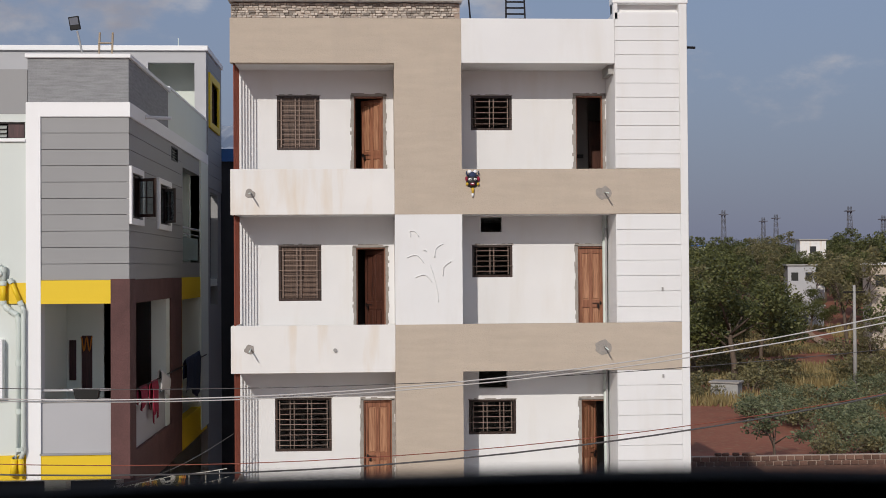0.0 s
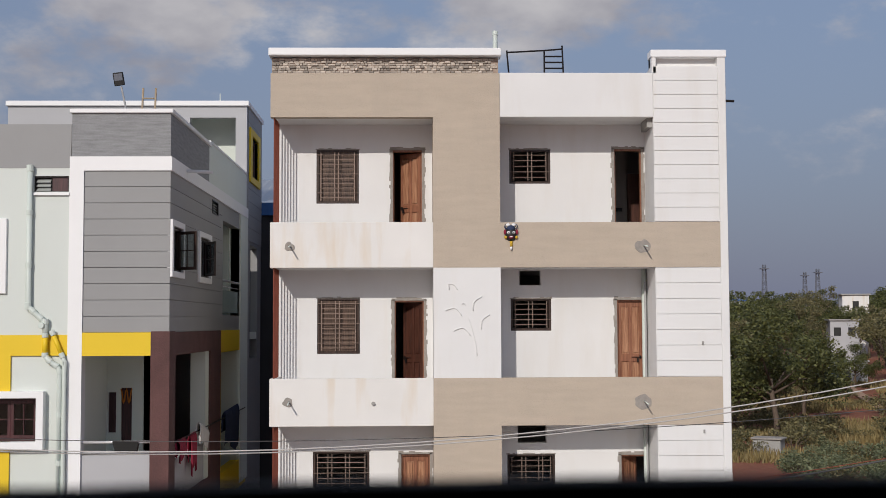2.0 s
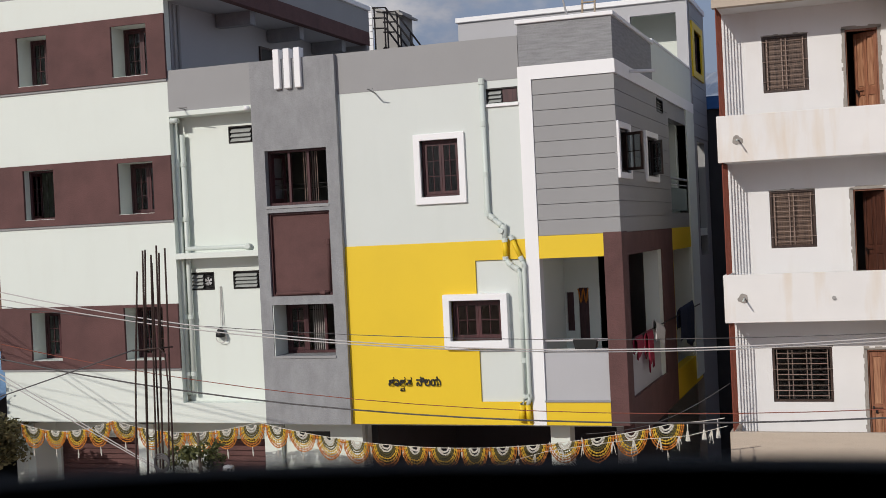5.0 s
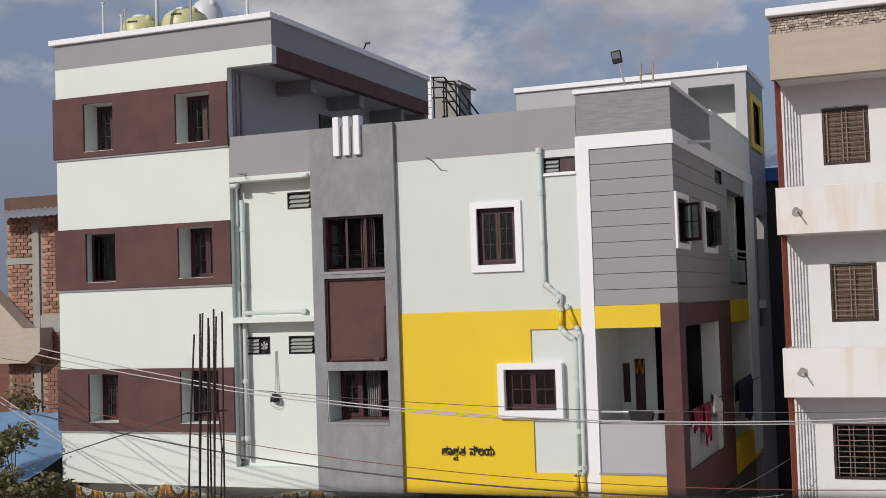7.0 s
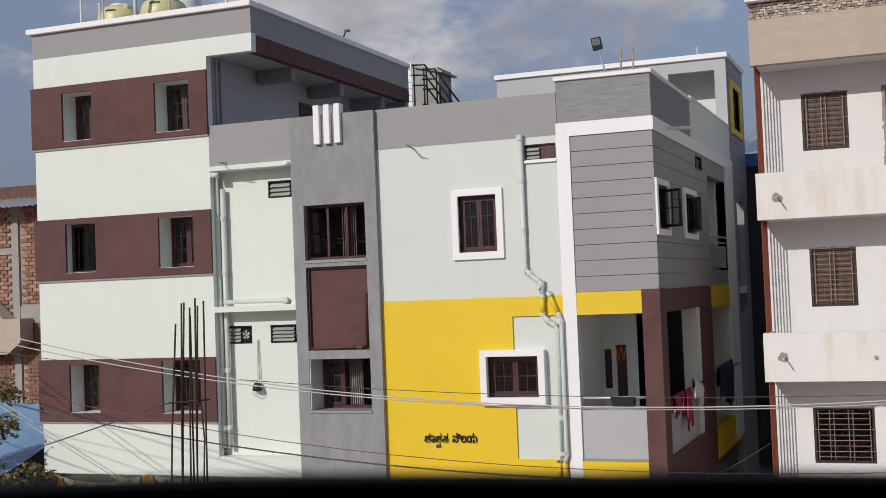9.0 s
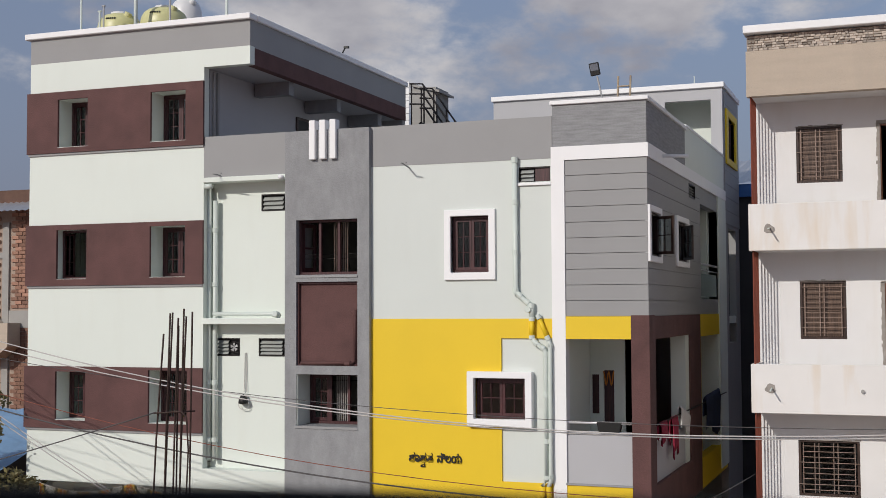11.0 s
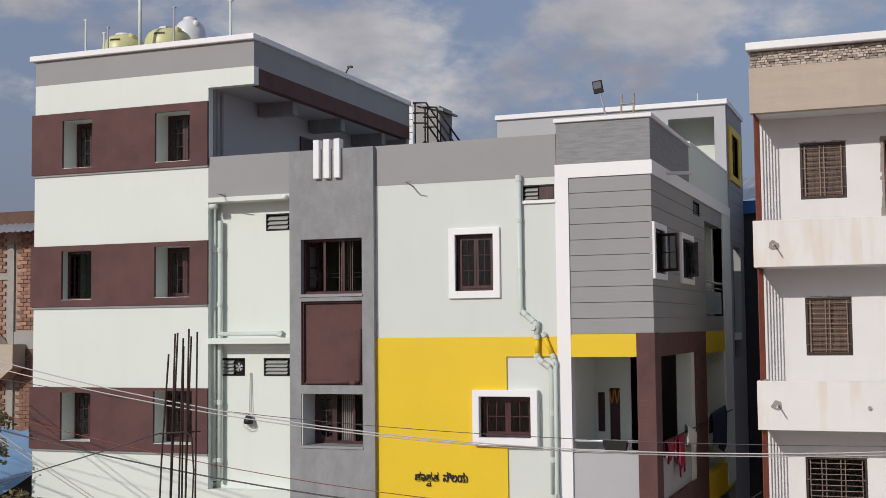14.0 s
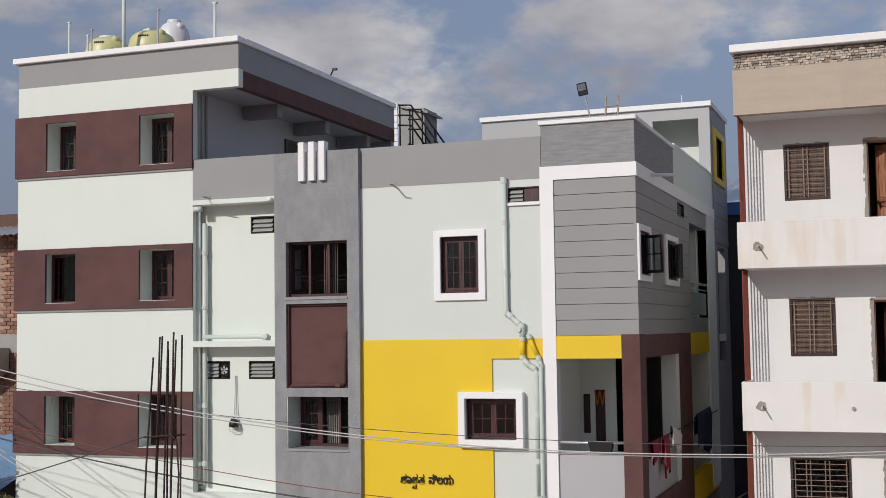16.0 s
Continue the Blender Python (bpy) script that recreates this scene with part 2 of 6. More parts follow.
TANKWHITE = mat("white_plastic", (0.72, 0.72, 0.72), 0.4, vary=0.06, scale=2, bump=0.05)
TIN = mat("zinc_sheet", (0.55, 0.56, 0.58), 0.4, 0.7, vary=0.12, scale=3, bump=0.1)
BLUE = mat("blue_sheet", (0.03, 0.14, 0.42), 0.5, vary=0.15, scale=3, bump=0.2)
TARP = mat("pale_blue_tarpaulin", (0.20, 0.34, 0.52), 0.55, vary=0.15, scale=2, bump=0.4, grain=12)
BLACK = mat("black_plastic", (0.012, 0.012, 0.012), 0.5, vary=0.1, bump=0.05)
# almost no reflectance: stands for the unlit side of the ledge
SHADEBLACK = mat("ledge_shade_black", (0.004, 0.004, 0.004), 0.9, vary=0.1, bump=0.1)
CABLE = mat("pale_cable_sheath", (0.50, 0.48, 0.46), 0.5, vary=0.1, bump=0.0)
CABLEDARK = mat("dark_cable_sheath", (0.07, 0.065, 0.065), 0.6, vary=0.1, bump=0.0)
CLOTHRED = mat("crimson_cloth", (0.30, 0.02, 0.05), 0.9, vary=0.3, scale=9, bump=0.4)
CLOTHWHITE = mat("white_cloth", (0.66, 0.64, 0.62), 0.9, vary=0.1, scale=9, bump=0.4)
CLOTHBLUE = mat("navy_cloth", (0.03, 0.045, 0.10), 0.9, vary=0.3, scale=9, bump=0.4)
GOLD = mat("yellow_flowers", (0.68, 0.43, 0.04), 0.8, vary=0.3, scale=25, bump=0.9, grain=90)
DARKFRAME = wood_mat("blackened_frame_wood", (0.026, 0.017, 0.013), (0.07, 0.042, 0.033))
# darker copy of the door wood, for leaves that stand in shade
SHADEDWOOD = wood_mat("shaded_door_wood", (0.045, 0.016, 0.010), (0.10, 0.038, 0.024))
MARIGOLD = mat("marigold_flowers", (0.60, 0.21, 0.025), 0.8, vary=0.3, scale=25, bump=0.9, grain=90)
OLIVE = mat("olive_leaf_beads", (0.13, 0.11, 0.035), 0.8, vary=0.3, scale=25, bump=0.9, grain=90)
JASMINE = mat("jasmine_flowers", (0.66, 0.63, 0.55), 0.8, vary=0.25, scale=25, bump=0.9, grain=90)
# pale street colour chosen to reflect neutral fill onto the houses
BOUNCEPALE = mat("bounce_pale_concrete", (0.46, 0.42, 0.37), 0.95, vary=0.2, scale=0.6, bump=0.6, grain=20, stain=(0.34, 0.27, 0.21), stain_amt=0.4)
TRACK = mat("trodden_earth", (0.40, 0.255, 0.17), 0.95, vary=0.3, scale=0.3, bump=0.7, grain=6)
SOIL = mat("red_soil", (0.27, 0.088, 0.046), 0.95, vary=0.35, scale=0.25, bump=0.9, grain=6, stain=(0.27, 0.18, 0.09), stain_amt=0.65)
GRASS = leaf_mat("dry_grass", (0.20, 0.15, 0.06), (0.36, 0.28, 0.12))
LEAF = leaf_mat("tree_leaves", (0.036, 0.046, 0.015), (0.165, 0.172, 0.052))
LEAFPALE = leaf_mat("scrub_leaves", (0.075, 0.098, 0.048), (0.24, 0.255, 0.135))
LEAFDRY = leaf_mat("dusty_leaves", (0.085, 0.08, 0.036), (0.26, 0.225, 0.10))
BARK = mat("bark", (0.13, 0.095, 0.07), 0.9, vary=0.3, scale=4, bump=0.9, grain=20)

# ---- building blocks ----


class MB:
    """Collects the vertices and faces of one mesh; m carries local to world."""

    def __init__(self, m=None):
        self.v, self.f, self.m, self.boxes = [], [], m or Matrix.Identity(4), []

    def add(self, verts, faces):
        n = len(self.v)
        self.v += [tuple(self.m @ Vector(p)) for p in verts]
        self.f += [tuple(i + n for i in f) for f in faces]
        return self

    def box(self, x0, x1, y0, y1, z0, z1):
        self.boxes.append((x0, x1, y0, y1, z0, z1))
        return self.add([(x, y, z) for z in (z0, z1) for x, y in ((x0, y0), (x1, y0), (x1, y1), (x0, y1))],
                        [(3, 2, 1, 0), (4, 5, 6, 7), (0, 1, 5, 4), (1, 2, 6, 5), (2, 3, 7, 6), (3, 0, 4, 7)])

    def tube(self, pts, r, n=8, r2=None, caps=True):
        """A round bar through the points, r at the start and r2 at the end."""
        pts = [Vector(p) for p in pts]
        r2 = r if r2 is None else r2
        rings = []
        for i, p in enumerate(pts):
            a = (pts[min(i + 1, len(pts) - 1)] - pts[max(i - 1, 0)]).normalized()
            s = a.cross(Vector((0, 0, 1)) if abs(a.z) < 0.9 else Vector((1, 0, 0))).normalized()
            u = s.cross(a)
            rr = r + (r2 - r) * i / max(1, len(pts) - 1)
            rings.append([p + rr * (math.cos(k * math.tau / n) * s + math.sin(k * math.tau / n) * u) for k in range(n)])
        verts = [q for ring in rings for q in ring]
        faces = [(i * n + k, i * n + (k + 1) % n, (i + 1) * n + (k + 1) % n, (i + 1) * n + k) for i in range(len(pts) - 1) for k in range(n)]
        if caps:
            faces += [tuple(range(n))[::-1], tuple((len(pts) - 1) * n + k for k in range(n))]
        return self.add(verts, faces)

    def lathe(self, cx, cy, profile, n=24):
        verts = [(cx + r * math.cos(k * math.tau / n), cy + r * math.sin(k * math.tau / n), z) for r, z in profile for k in range(n)]
        faces = [(i * n + k, i * n + (k + 1) % n, (i + 1) * n + (k + 1) % n, (i + 1) * n + k) for i in range(len(profile) - 1) for k in range(n)]
        return self.add(verts, faces)

    def wall(self, x0, x1, z0, z1, y0, y1, holes=()):
        """A wall along x from y0 to y1 thick, with holes (hx0, hx1, hz0, hz1) through it."""
        xs = sorted({x0, x1, *(min(max(c, x0), x1) for h in holes for c in h[:2])})
        zs = sorted({z0, z1, *(min(max(c, z0), z1) for h in holes for c in h[2:])})
        full = [[not any(h[0] - 1e-6 <= (xs[i] + xs[i + 1]) / 2 <= h[1] + 1e-6 and h[2] - 1e-6 <= (zs[j] + zs[j + 1]) / 2 <= h[3] + 1e-6 for h in holes)
                 for j in range(len(zs) - 1)] for i in range(len(xs) - 1)]

        def solid(i, j):
            return 0 <= i < len(xs) - 1 and 0 <= j < len(zs) - 1 and full[i][j]

        base, seen, faces = len(self.v), {}, []

        def put(quad, order):
            ids = []
            for p in quad:
                if p not in seen:
                    seen[p] = len(seen)
                ids.append(base + seen[p])
            faces.append(tuple(ids[k] for k in order))

        for i in range(len(xs) - 1):
            for j in range(len(zs) - 1):
                if not full[i][j]:
                    continue
                a, b, c, d = xs[i], xs[i + 1], zs[j], zs[j + 1]
                put([(a, y0, c), (b, y0, c), (b, y0, d), (a, y0, d)], (0, 1, 2, 3))
                put([(a, y1, c), (b, y1, c), (b, y1, d), (a, y1, d)], (3, 2, 1, 0))
                if not solid(i - 1, j):
                    put([(a, y0, c), (a, y1, c), (a, y1, d), (a, y0, d)], (3, 2, 1, 0))
                if not solid(i + 1, j):
                    put([(b, y0, c), (b, y1, c), (b, y1, d), (b, y0, d)], (0, 1, 2, 3))
                if not solid(i, j - 1):
                    put([(a, y0, c), (b, y0, c), (b, y1, c), (a, y1, c)], (3, 2, 1, 0))
                if not solid(i, j + 1):
                    put([(a, y0, d), (b, y0, d), (b, y1, d), (a, y1, d)], (0, 1, 2, 3))
        self.v += [tuple(self.m @ Vector(p)) for p in seen]
        self.f += faces
        return self

    def mesh(self, name):
        me = bpy.data.meshes.new(name)
        me.from_pydata(self.v, [], self.f)
        me.validate()
        me.update()
        return me


BLOCKS = {"wall", "parapet", "coping", "column", "portal", "balcony_wall", "partition", "concrete_beam", "side_wall"}


def thing(name, base, label, category, group="", kind=""):
    ob = new(name)
    ob.empty_display_size = 0.2
    ob.location = base
    return tagged(ob, label, category, group, kind)


def part(name, mb, material, parent=None, label="", bevel=0.0, smooth=False):
    """Links the collected geometry as one mesh object under a thing or a part; separate wall blocks become separate parts."""
    if name in BLOCKS and len(mb.boxes) > 1 and len(mb.boxes) * 8 == len(mb.v):
        return [part(name, MB(mb.m).box(*b), material, parent, label, bevel, smooth) for b in mb.boxes][0]
    me = mb.mesh(name)
    if bevel:
        bm = bmesh.new()
        bm.from_mesh(me)
        bmesh.ops.remove_doubles(bm, verts=bm.verts, dist=1e-4)
        edges = [e for e in bm.edges if len(e.link_faces) == 2 and e.calc_face_angle(0) > 0.7]
        bmesh.ops.bevel(bm, geom=edges, offset=bevel, segments=1, affect="EDGES", clamp_overlap=True)
        bm.to_mesh(me)
        bm.free()
    if smooth:
        me.polygons.foreach_set("use_smooth", [True] * len(me.polygons))
    me.materials.append(material)
    ob = new(name, me)
    if parent is not None:
        ob.parent = parent
        if parent.type == "EMPTY":
            ob.matrix_parent_inverse = parent.matrix_basis.inverted()
    if label:
        ob["label"] = label
    return ob


def solo(name, mb, material, label, category, group="", kind="", **kw):
    return tagged(part(name, mb, material, None, **kw), label, category, group, kind)


def side(X, Y):
    """Local x runs back along +y and local y goes into the house, from a face that looks towards +x."""
    return pose(X, Y, 0, 0, 0, 90)


def bars(parent, name, rects, material, m=None, r=0.006):
    for p, q in rects:
        part(name, MB(m).tube([p, q], r, 6), material, parent)


# ---- ground ----


def ground_height(x, y):
    d = math.hypot(x, y)
    s = min(1.0, max(0.0, (d - 95) / 160))
    return 5.0 * s * s * (3 - 2 * s) + (0.25 * noise.noise((x * 0.07, y * 0.07, 0)) if y > 40 else 0.0)


def make_ground():
    mb = MB()
    xs = [-2500, -900, -400, -200, -120] + [i * 8 for i in range(-10, 26)] + [260, 400, 900, 2500]
    ys = [-600, -100, -20, 0, 20, 36] + [40 + i * 6 for i in range(40)] + [320, 500, 1000, 2500]
    verts = [(x, y, ground_height(x, y)) for y in ys for x in xs]
    w = len(xs)
    mb.add(verts, [(j * w + i, j * w + i + 1, (j + 1) * w + i + 1, (j + 1) * w + i) for j in range(len(ys) - 1) for i in range(w - 1)])
    solo("ground", mb, SOIL, "bare red earth with patches of dry grass", "ground", kind="structure", smooth=True)


make_ground()
# street widened towards the viewer as an added reflector for the shaded walls
solo("road", MB().box(-80, 80, 2.0, 22.0, 0.0, 0.03), BOUNCEPALE, "concrete street below the houses, widened and paled to bounce light up", "road", kind="structure")

# ---- joinery shared by both houses ----


def grille_window(parent, x0, x1, z0, z1, y, rows, mids, shutter=None):
    """A timber window with closed shutters behind a grille of level bars."""
    win = part("window", MB().wall(x0, x1, z0, z1, y + 0.02, y + 0.10, [(x0 + 0.05, x1 - 0.05, z0 + 0.05, z1 - 0.05)]), DARKFRAME, parent, "barred window in a dark timber frame", bevel=0.006)
    rnd_w = random.Random(int(x0 * 100 + z0 * 10))
    lumps, lx = MB(), x0 - 0.02
    while lx < x1:
        lw = rnd_w.uniform(0.05, 0.12)
        lumps.box(lx, min(lx + lw, x1 + 0.02), y - 0.007, y + 0.04, z1 - 0.01, z1 + rnd_w.uniform(0.002, 0.025))
        lx += lw
    tagged(part("window_surround", lumps, MORTAR, win, "rough unpainted mortar edge"), kind="stuff")
    w = (x1 - x0 - 0.1) / 2
    for i in range(2 if shutter else 0):
        a = x0 + 0.05 + i * w
        part("shutter", MB().wall(a, a + w, z0 + 0.05, z1 - 0.05, y + 0.06, y + 0.09, [(a + 0.07, a + w - 0.07, z0 + 0.13, z0 + (z1 - z0) * 0.47), (a + 0.07, a + w - 0.07, z0 + (z1 - z0) * 0.53, z1 - 0.13)]), shutter, win, bevel=0.004)
        part("shutter_panel", MB().box(a + 0.05, a + w - 0.05, y + 0.075, y + 0.085, z0 + 0.1, z1 - 0.1), shutter, win)
    for k in range(rows):
        z = z0 + 0.07 + (z1 - z0 - 0.14) * (k + 0.5) / rows
        wide = k % 4 == 1
        part("bar", MB().tube([(x0 + (0.0 if wide else 0.08), y - 0.01, z), (x1 - (0.0 if wide else 0.08), y - 0.01, z)], 0.0075, 6), IRON, win)
    for x in [x0 + 0.09, x1 - 0.09] + mids:
        part("upright_bar", MB().box(x - 0.008, x + 0.008, y - 0.005, y + 0.008, z0 + 0.06, z1 - 0.06), IRON, win)
    return win


def ragged(parent, x0, x1, z0, z1, y, seed):
    """Unfinished mortar round a door opening: an uneven edge of small lumps."""
    rnd = random.Random(seed)
    mb = MB()
    z = z0
    while z < z1:
        h = rnd.uniform(0.05, 0.12)
        mb.box(x0 - rnd.uniform(0.015, 0.05), x0 + 0.03, y - 0.008, y + 0.05, z, min(z + h, z1))
        mb.box(x1 - 0.03, x1 + rnd.uniform(0.015, 0.05), y - 0.008, y + 0.05, z, min(z + h, z1))
        z += h
    x = x0 - 0.03
    while x < x1:
        w = rnd.uniform(0.06, 0.14)
        mb.box(x, min(x + w, x1 + 0.04), y - 0.008, y + 0.05, z1 - 0.02, z1 + rnd.uniform(0.012, 0.05))
        x += w
    return tagged(part("door_surround", mb, MORTAR, parent, "rough unpainted mortar edge"), kind="stuff")


def panel_door(parent, x0, x1, z0, z1, y, swing=0.0, hinge="r", seed=0, leaf_mat_=None):
    """A carved panel door in its frame; swing degrees inwards from the hinge side."""
    ragged(parent, x0, x1, z0, z1, y, seed)
    door = part("door", MB().wall(x0, x1, z0, z1, y + 0.03, y + 0.13, [(x0 + 0.055, x1 - 0.055, z0 - 1, z1 - 0.055)]), WOOD, parent, "panelled timber door with a bolt", bevel=0.005)
    if swing is None:
        return door
    w, h = x1 - x0 - 0.12, z1 - z0 - 0.065
    if hinge == "r":
        m = pose(x1 - 0.06, y + 0.08, z0, 0, 0, -swing) @ pose(-w, 0, 0)
    else:
        m = pose(x0 + 0.06, y + 0.08, z0, 0, 0, swing)
    wood = leaf_mat_ or WOOD
    cw = (w - 0.20) / 2
    rows = [(0.09, 0.13 * h), (0.17 * h, 0.46 * h), (0.53 * h, h - 0.10)]
    holes = [(0.065 + i * (cw + 0.07), 0.065 + i * (cw + 0.07) + cw, a, b) for a, b in rows for i in range(2)]
    leaf = part("leaf", MB(m).wall(0, w, 0, h, 0, 0.035, holes), wood, door, bevel=0.004)
    for a, b, c, d in holes:
        part("panel", MB(m).box(a - 0.003, b + 0.003, 0.022, 0.03, c - 0.003, d + 0.003).box(a + 0.025, b - 0.025, 0.004, 0.024, c + 0.025, d - 0.025), leaf_mat_ or PANELWOOD, door, bevel=0.008)
    kx = 0.05 if hinge == "r" else w - 0.05
    s = 1 if hinge == "r" else -1
    part("bolt", MB(m).tube([(kx - 0.03 * s, -0.02, 0.5 * h), (kx + 0.17 * s, -0.02, 0.5 * h)], 0.007, 8).box(kx - 0.015, kx + 0.015, -0.02, 0.0, 0.485 * h, 0.515 * h).box(kx + 0.05 * s - 0.018, kx + 0.05 * s + 0.018, -0.04, -0.01, 0.455 * h, 0.49 * h), BLACKIRON, door, "dark iron bolt and padlock")
    return door


def casement(parent, m, w, z0, z1, cols=2, prows=3, depth=0.08, opened=0.0, label="brown casement window with small panes", grille=True, one_open=False, wood=None):
    """A casement window from local x 0 to w: frame, sashes with panes, upright safety bars inside."""
    wood = wood or DARKWOOD
    win = part("window", MB(m).wall(0, w, z0, z1, 0, depth, [(0.05, w - 0.05, z0 + 0.05, z1 - 0.05)]), wood, parent, label, bevel=0.006)
    sw = (w - 0.1) / cols
    for i in range(cols):
        a = 0.05 + i * sw
        if opened and not (one_open and i == 0):
            hinge = a if i < cols / 2 else a + sw
            turn = -opened if i < cols / 2 else opened
            sm = m @ pose(hinge, 0.0, 0, 0, 0, turn) @ pose(-hinge, 0, 0)
        else:
            sm = m
        b = a + sw
        zs = [z0 + 0.05, z1 - 0.05]
        holes = []
        side_w, rail_w = min(0.06, sw * 0.15), 0.06
        pw, ph = (sw - 2 * side_w - 0.018) / 2, (zs[1] - zs[0] - 2 * rail_w - 0.018 * (prows - 1)) / prows
        for c in range(2):
            for r in range(prows):
                px, pz = a + side_w + c * (pw + 0.018), zs[0] + rail_w + r * (ph + 0.018)
                holes.append((px, px + pw, pz, pz + ph))
        part("sash", MB(sm).wall(a, b, zs[0], zs[1], 0.02, 0.055, holes), wood, win, bevel=0.004)
        for hx0, hx1, hz0, hz1 in holes:
            pane = part("pane", MB(sm).box(hx0 - 0.004, hx1 + 0.004, 0.035, 0.039, hz0 - 0.004, hz1 + 0.004), GLASS, win)
            pane.visible_shadow = False
    if grille:
        n = max(3, int(w / 0.13))
        for k in range(1, n):
            part("bar", MB(m).tube([(w * k / n, depth + 0.02, z0 + 0.03), (w * k / n, depth + 0.02, z1 - 0.03)], 0.007, 6), BLACKIRON, win)
    return win


def louvre(parent, m, w, z0, z1, n=3, fan=False, blade=VENTGREY, half=0.0):
    """A ventilator: rim and slanting blades, and an exhaust fan in one end where there is one."""
    vent = part("ventilator", MB(m).wall(0, w, z0, z1, -0.01, 0.06, [(0.025, w - 0.025, z0 + 0.025, z1 - 0.025)]), BLACKIRON, parent, "ventilator with slanting blades")
    part("backing", MB(m).box(0.01, w - 0.01, 0.10, 0.12, z0 + 0.01, z1 - 0.01), BLACK, vent)
    b1 = w - 0.03 - (0.27 if fan else w * half if half else 0.12)
    for i in range(n):
        z = z0 + 0.04 + (z1 - z0 - 0.08) * i / n
        h = (z1 - z0 - 0.08) / n
        part("blade", MB(m).add([(0.03, 0.0, z), (b1, 0.0, z), (b1, 0.07, z + h * 0.95), (0.03, 0.07, z + h * 0.95), (0.03, 0.008, z - 0.006), (b1, 0.008, z - 0.006), (b1, 0.078, z + h * 0.95 - 0.006), (0.03, 0.078, z + h * 0.95 - 0.006)],
             [(0, 1, 2, 3), (7, 6, 5, 4), (0, 4, 5, 1), (2, 6, 7, 3), (1, 5, 6, 2), (3, 7, 4, 0)]), blade, vent)
    if fan:
        cx, cz, r = w - 0.165, (z0 + z1) / 2, 0.115
        ring = [(cx + r * math.cos(a * math.tau / 16), 0.02, cz + r * math.sin(a * math.tau / 16)) for a in range(17)]
        part("fan_ring", MB(m).tube(ring, 0.016, 6, caps=False), BLACKIRON, vent)
        fb = MB(m)
        for k in range(5):
            a = k * math.tau / 5
            fb.add([(cx, 0.03, cz), (cx + r * 0.9 * math.cos(a), 0.025, cz + r * 0.9 * math.sin(a)), (cx + r * 0.9 * math.cos(a + 0.8), 0.05, cz + r * 0.9 * math.sin(a + 0.8)),
                    (cx, 0.036, cz), (cx + r * 0.9 * math.cos(a), 0.031, cz + r * 0.9 * math.sin(a)), (cx + r * 0.9 * math.cos(a + 0.8), 0.056, cz + r * 0.9 * math.sin(a + 0.8))],
                   [(0, 1, 2), (5, 4, 3), (0, 3, 4, 1), (1, 4, 5, 2), (2, 5, 3, 0)])
        part("fan_blades", fb, PVCGREY, vent)
    return vent


# ---- apartment building: white and tan, unfinished ----
RX0, RX1, RF, RB, REAR = -2.79, 6.16, 23.9, 24.9, 33.5
apartments = thing("apartment_building", (1.7, 28.5, 0), "four-storey white and tan apartment building with open balconies, partly unfinished", "building")
WINS = [(-1.97, -1.11, 10.61, 11.72, 10, [-1.60, -1.52]), (-1.95, -1.09, 7.57, 8.70, 10, [-1.58, -1.50]), (-2.03, -0.90, 4.55, 5.63, 9, [-1.73, -1.65, -1.38, -1.30]),
        (1.95, 2.79, 11.01, 11.72, 5, [2.33, 2.41]), (1.96, 2.78, 8.02, 8.68, 5, [2.32, 2.40]), (1.87, 2.83, 4.84, 5.55, 5, [2.16, 2.24, 2.50, 2.58])]
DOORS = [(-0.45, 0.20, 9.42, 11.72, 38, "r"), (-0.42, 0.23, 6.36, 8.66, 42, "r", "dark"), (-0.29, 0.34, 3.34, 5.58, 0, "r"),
         (4.07, 4.68, 9.42, 11.74, None, "r"), (4.09, 4.70, 6.36, 8.66, 0, "l"), (4.14, 4.72, 3.34, 5.54, 42, "l")]
VENTS = [(2.14, 2.57, 8.94, 9.24), (2.08, 2.66, 5.77, 6.12)]
holes = [w[:4] for w in WINS] + [d[:4] for d in DOORS] + VENTS
part("wall", MB().wall(RX0 + 0.03, 6.0, 3.3, 12.4, RB, RB + 0.2, holes), WHITE, apartments, "white plastered wall behind the balconies")
part("side_wall", MB().box(6.0, RX1, RF, REAR, 0, 13.54), WHITE, apartments, bevel=0.01)
# outer face is unseen; white here to reflect light onto the house opposite
part("side_wall", MB().box(RX0 + 0.03, RX0 + 0.2, RB + 0.2, REAR, 0, 12.9), STAINED, apartments)
part("rear_wall", MB().box(RX0 + 0.2, 6.0, REAR - 0.2, REAR, 0, 12.9), CEMENT, apartments)
part("partition", MB().box(RX0 + 0.2, 6.0, 28.4, 28.5, 3.3, 12.4), SHADEIN, apartments)
part("partition", MB().box(1.0, 1.1, RB + 0.2, 28.4, 3.3, 12.4), SHADEIN, apartments)
part("partition", MB().box(3.3, 4.62, 26.5, 26.6, 9.41, 12.2), SHADEIN, apartments)
# indoor shade is put into this door's wood colour
part("inner_door", MB().box(4.64, 5.3, 26.5, 26.56, 9.41, 11.4), SHADEDWOOD, apartments, "dark inner door")
part("switch_board", MB().box(4.30, 4.52, 26.47, 26.5, 10.58, 10.66), BLACK, apartments)
part("ground_wall", MB().box(RX0 + 0.03, 6.0, RB, RB + 0.2, 0, 3.25), CEMENT, apartments)
for z in (3.2, 6.2, 9.26):
    part("floor_slab", MB().box(RX0 + 0.02, 6.0, RF + 0.12, REAR - 0.2, z, z + 0.15), WHITE, apartments)
part("roof_slab", MB().box(RX0 + 0.02, 6.0, RF + 0.12, REAR - 0.2, 12.22, 12.40), WHITE, apartments)
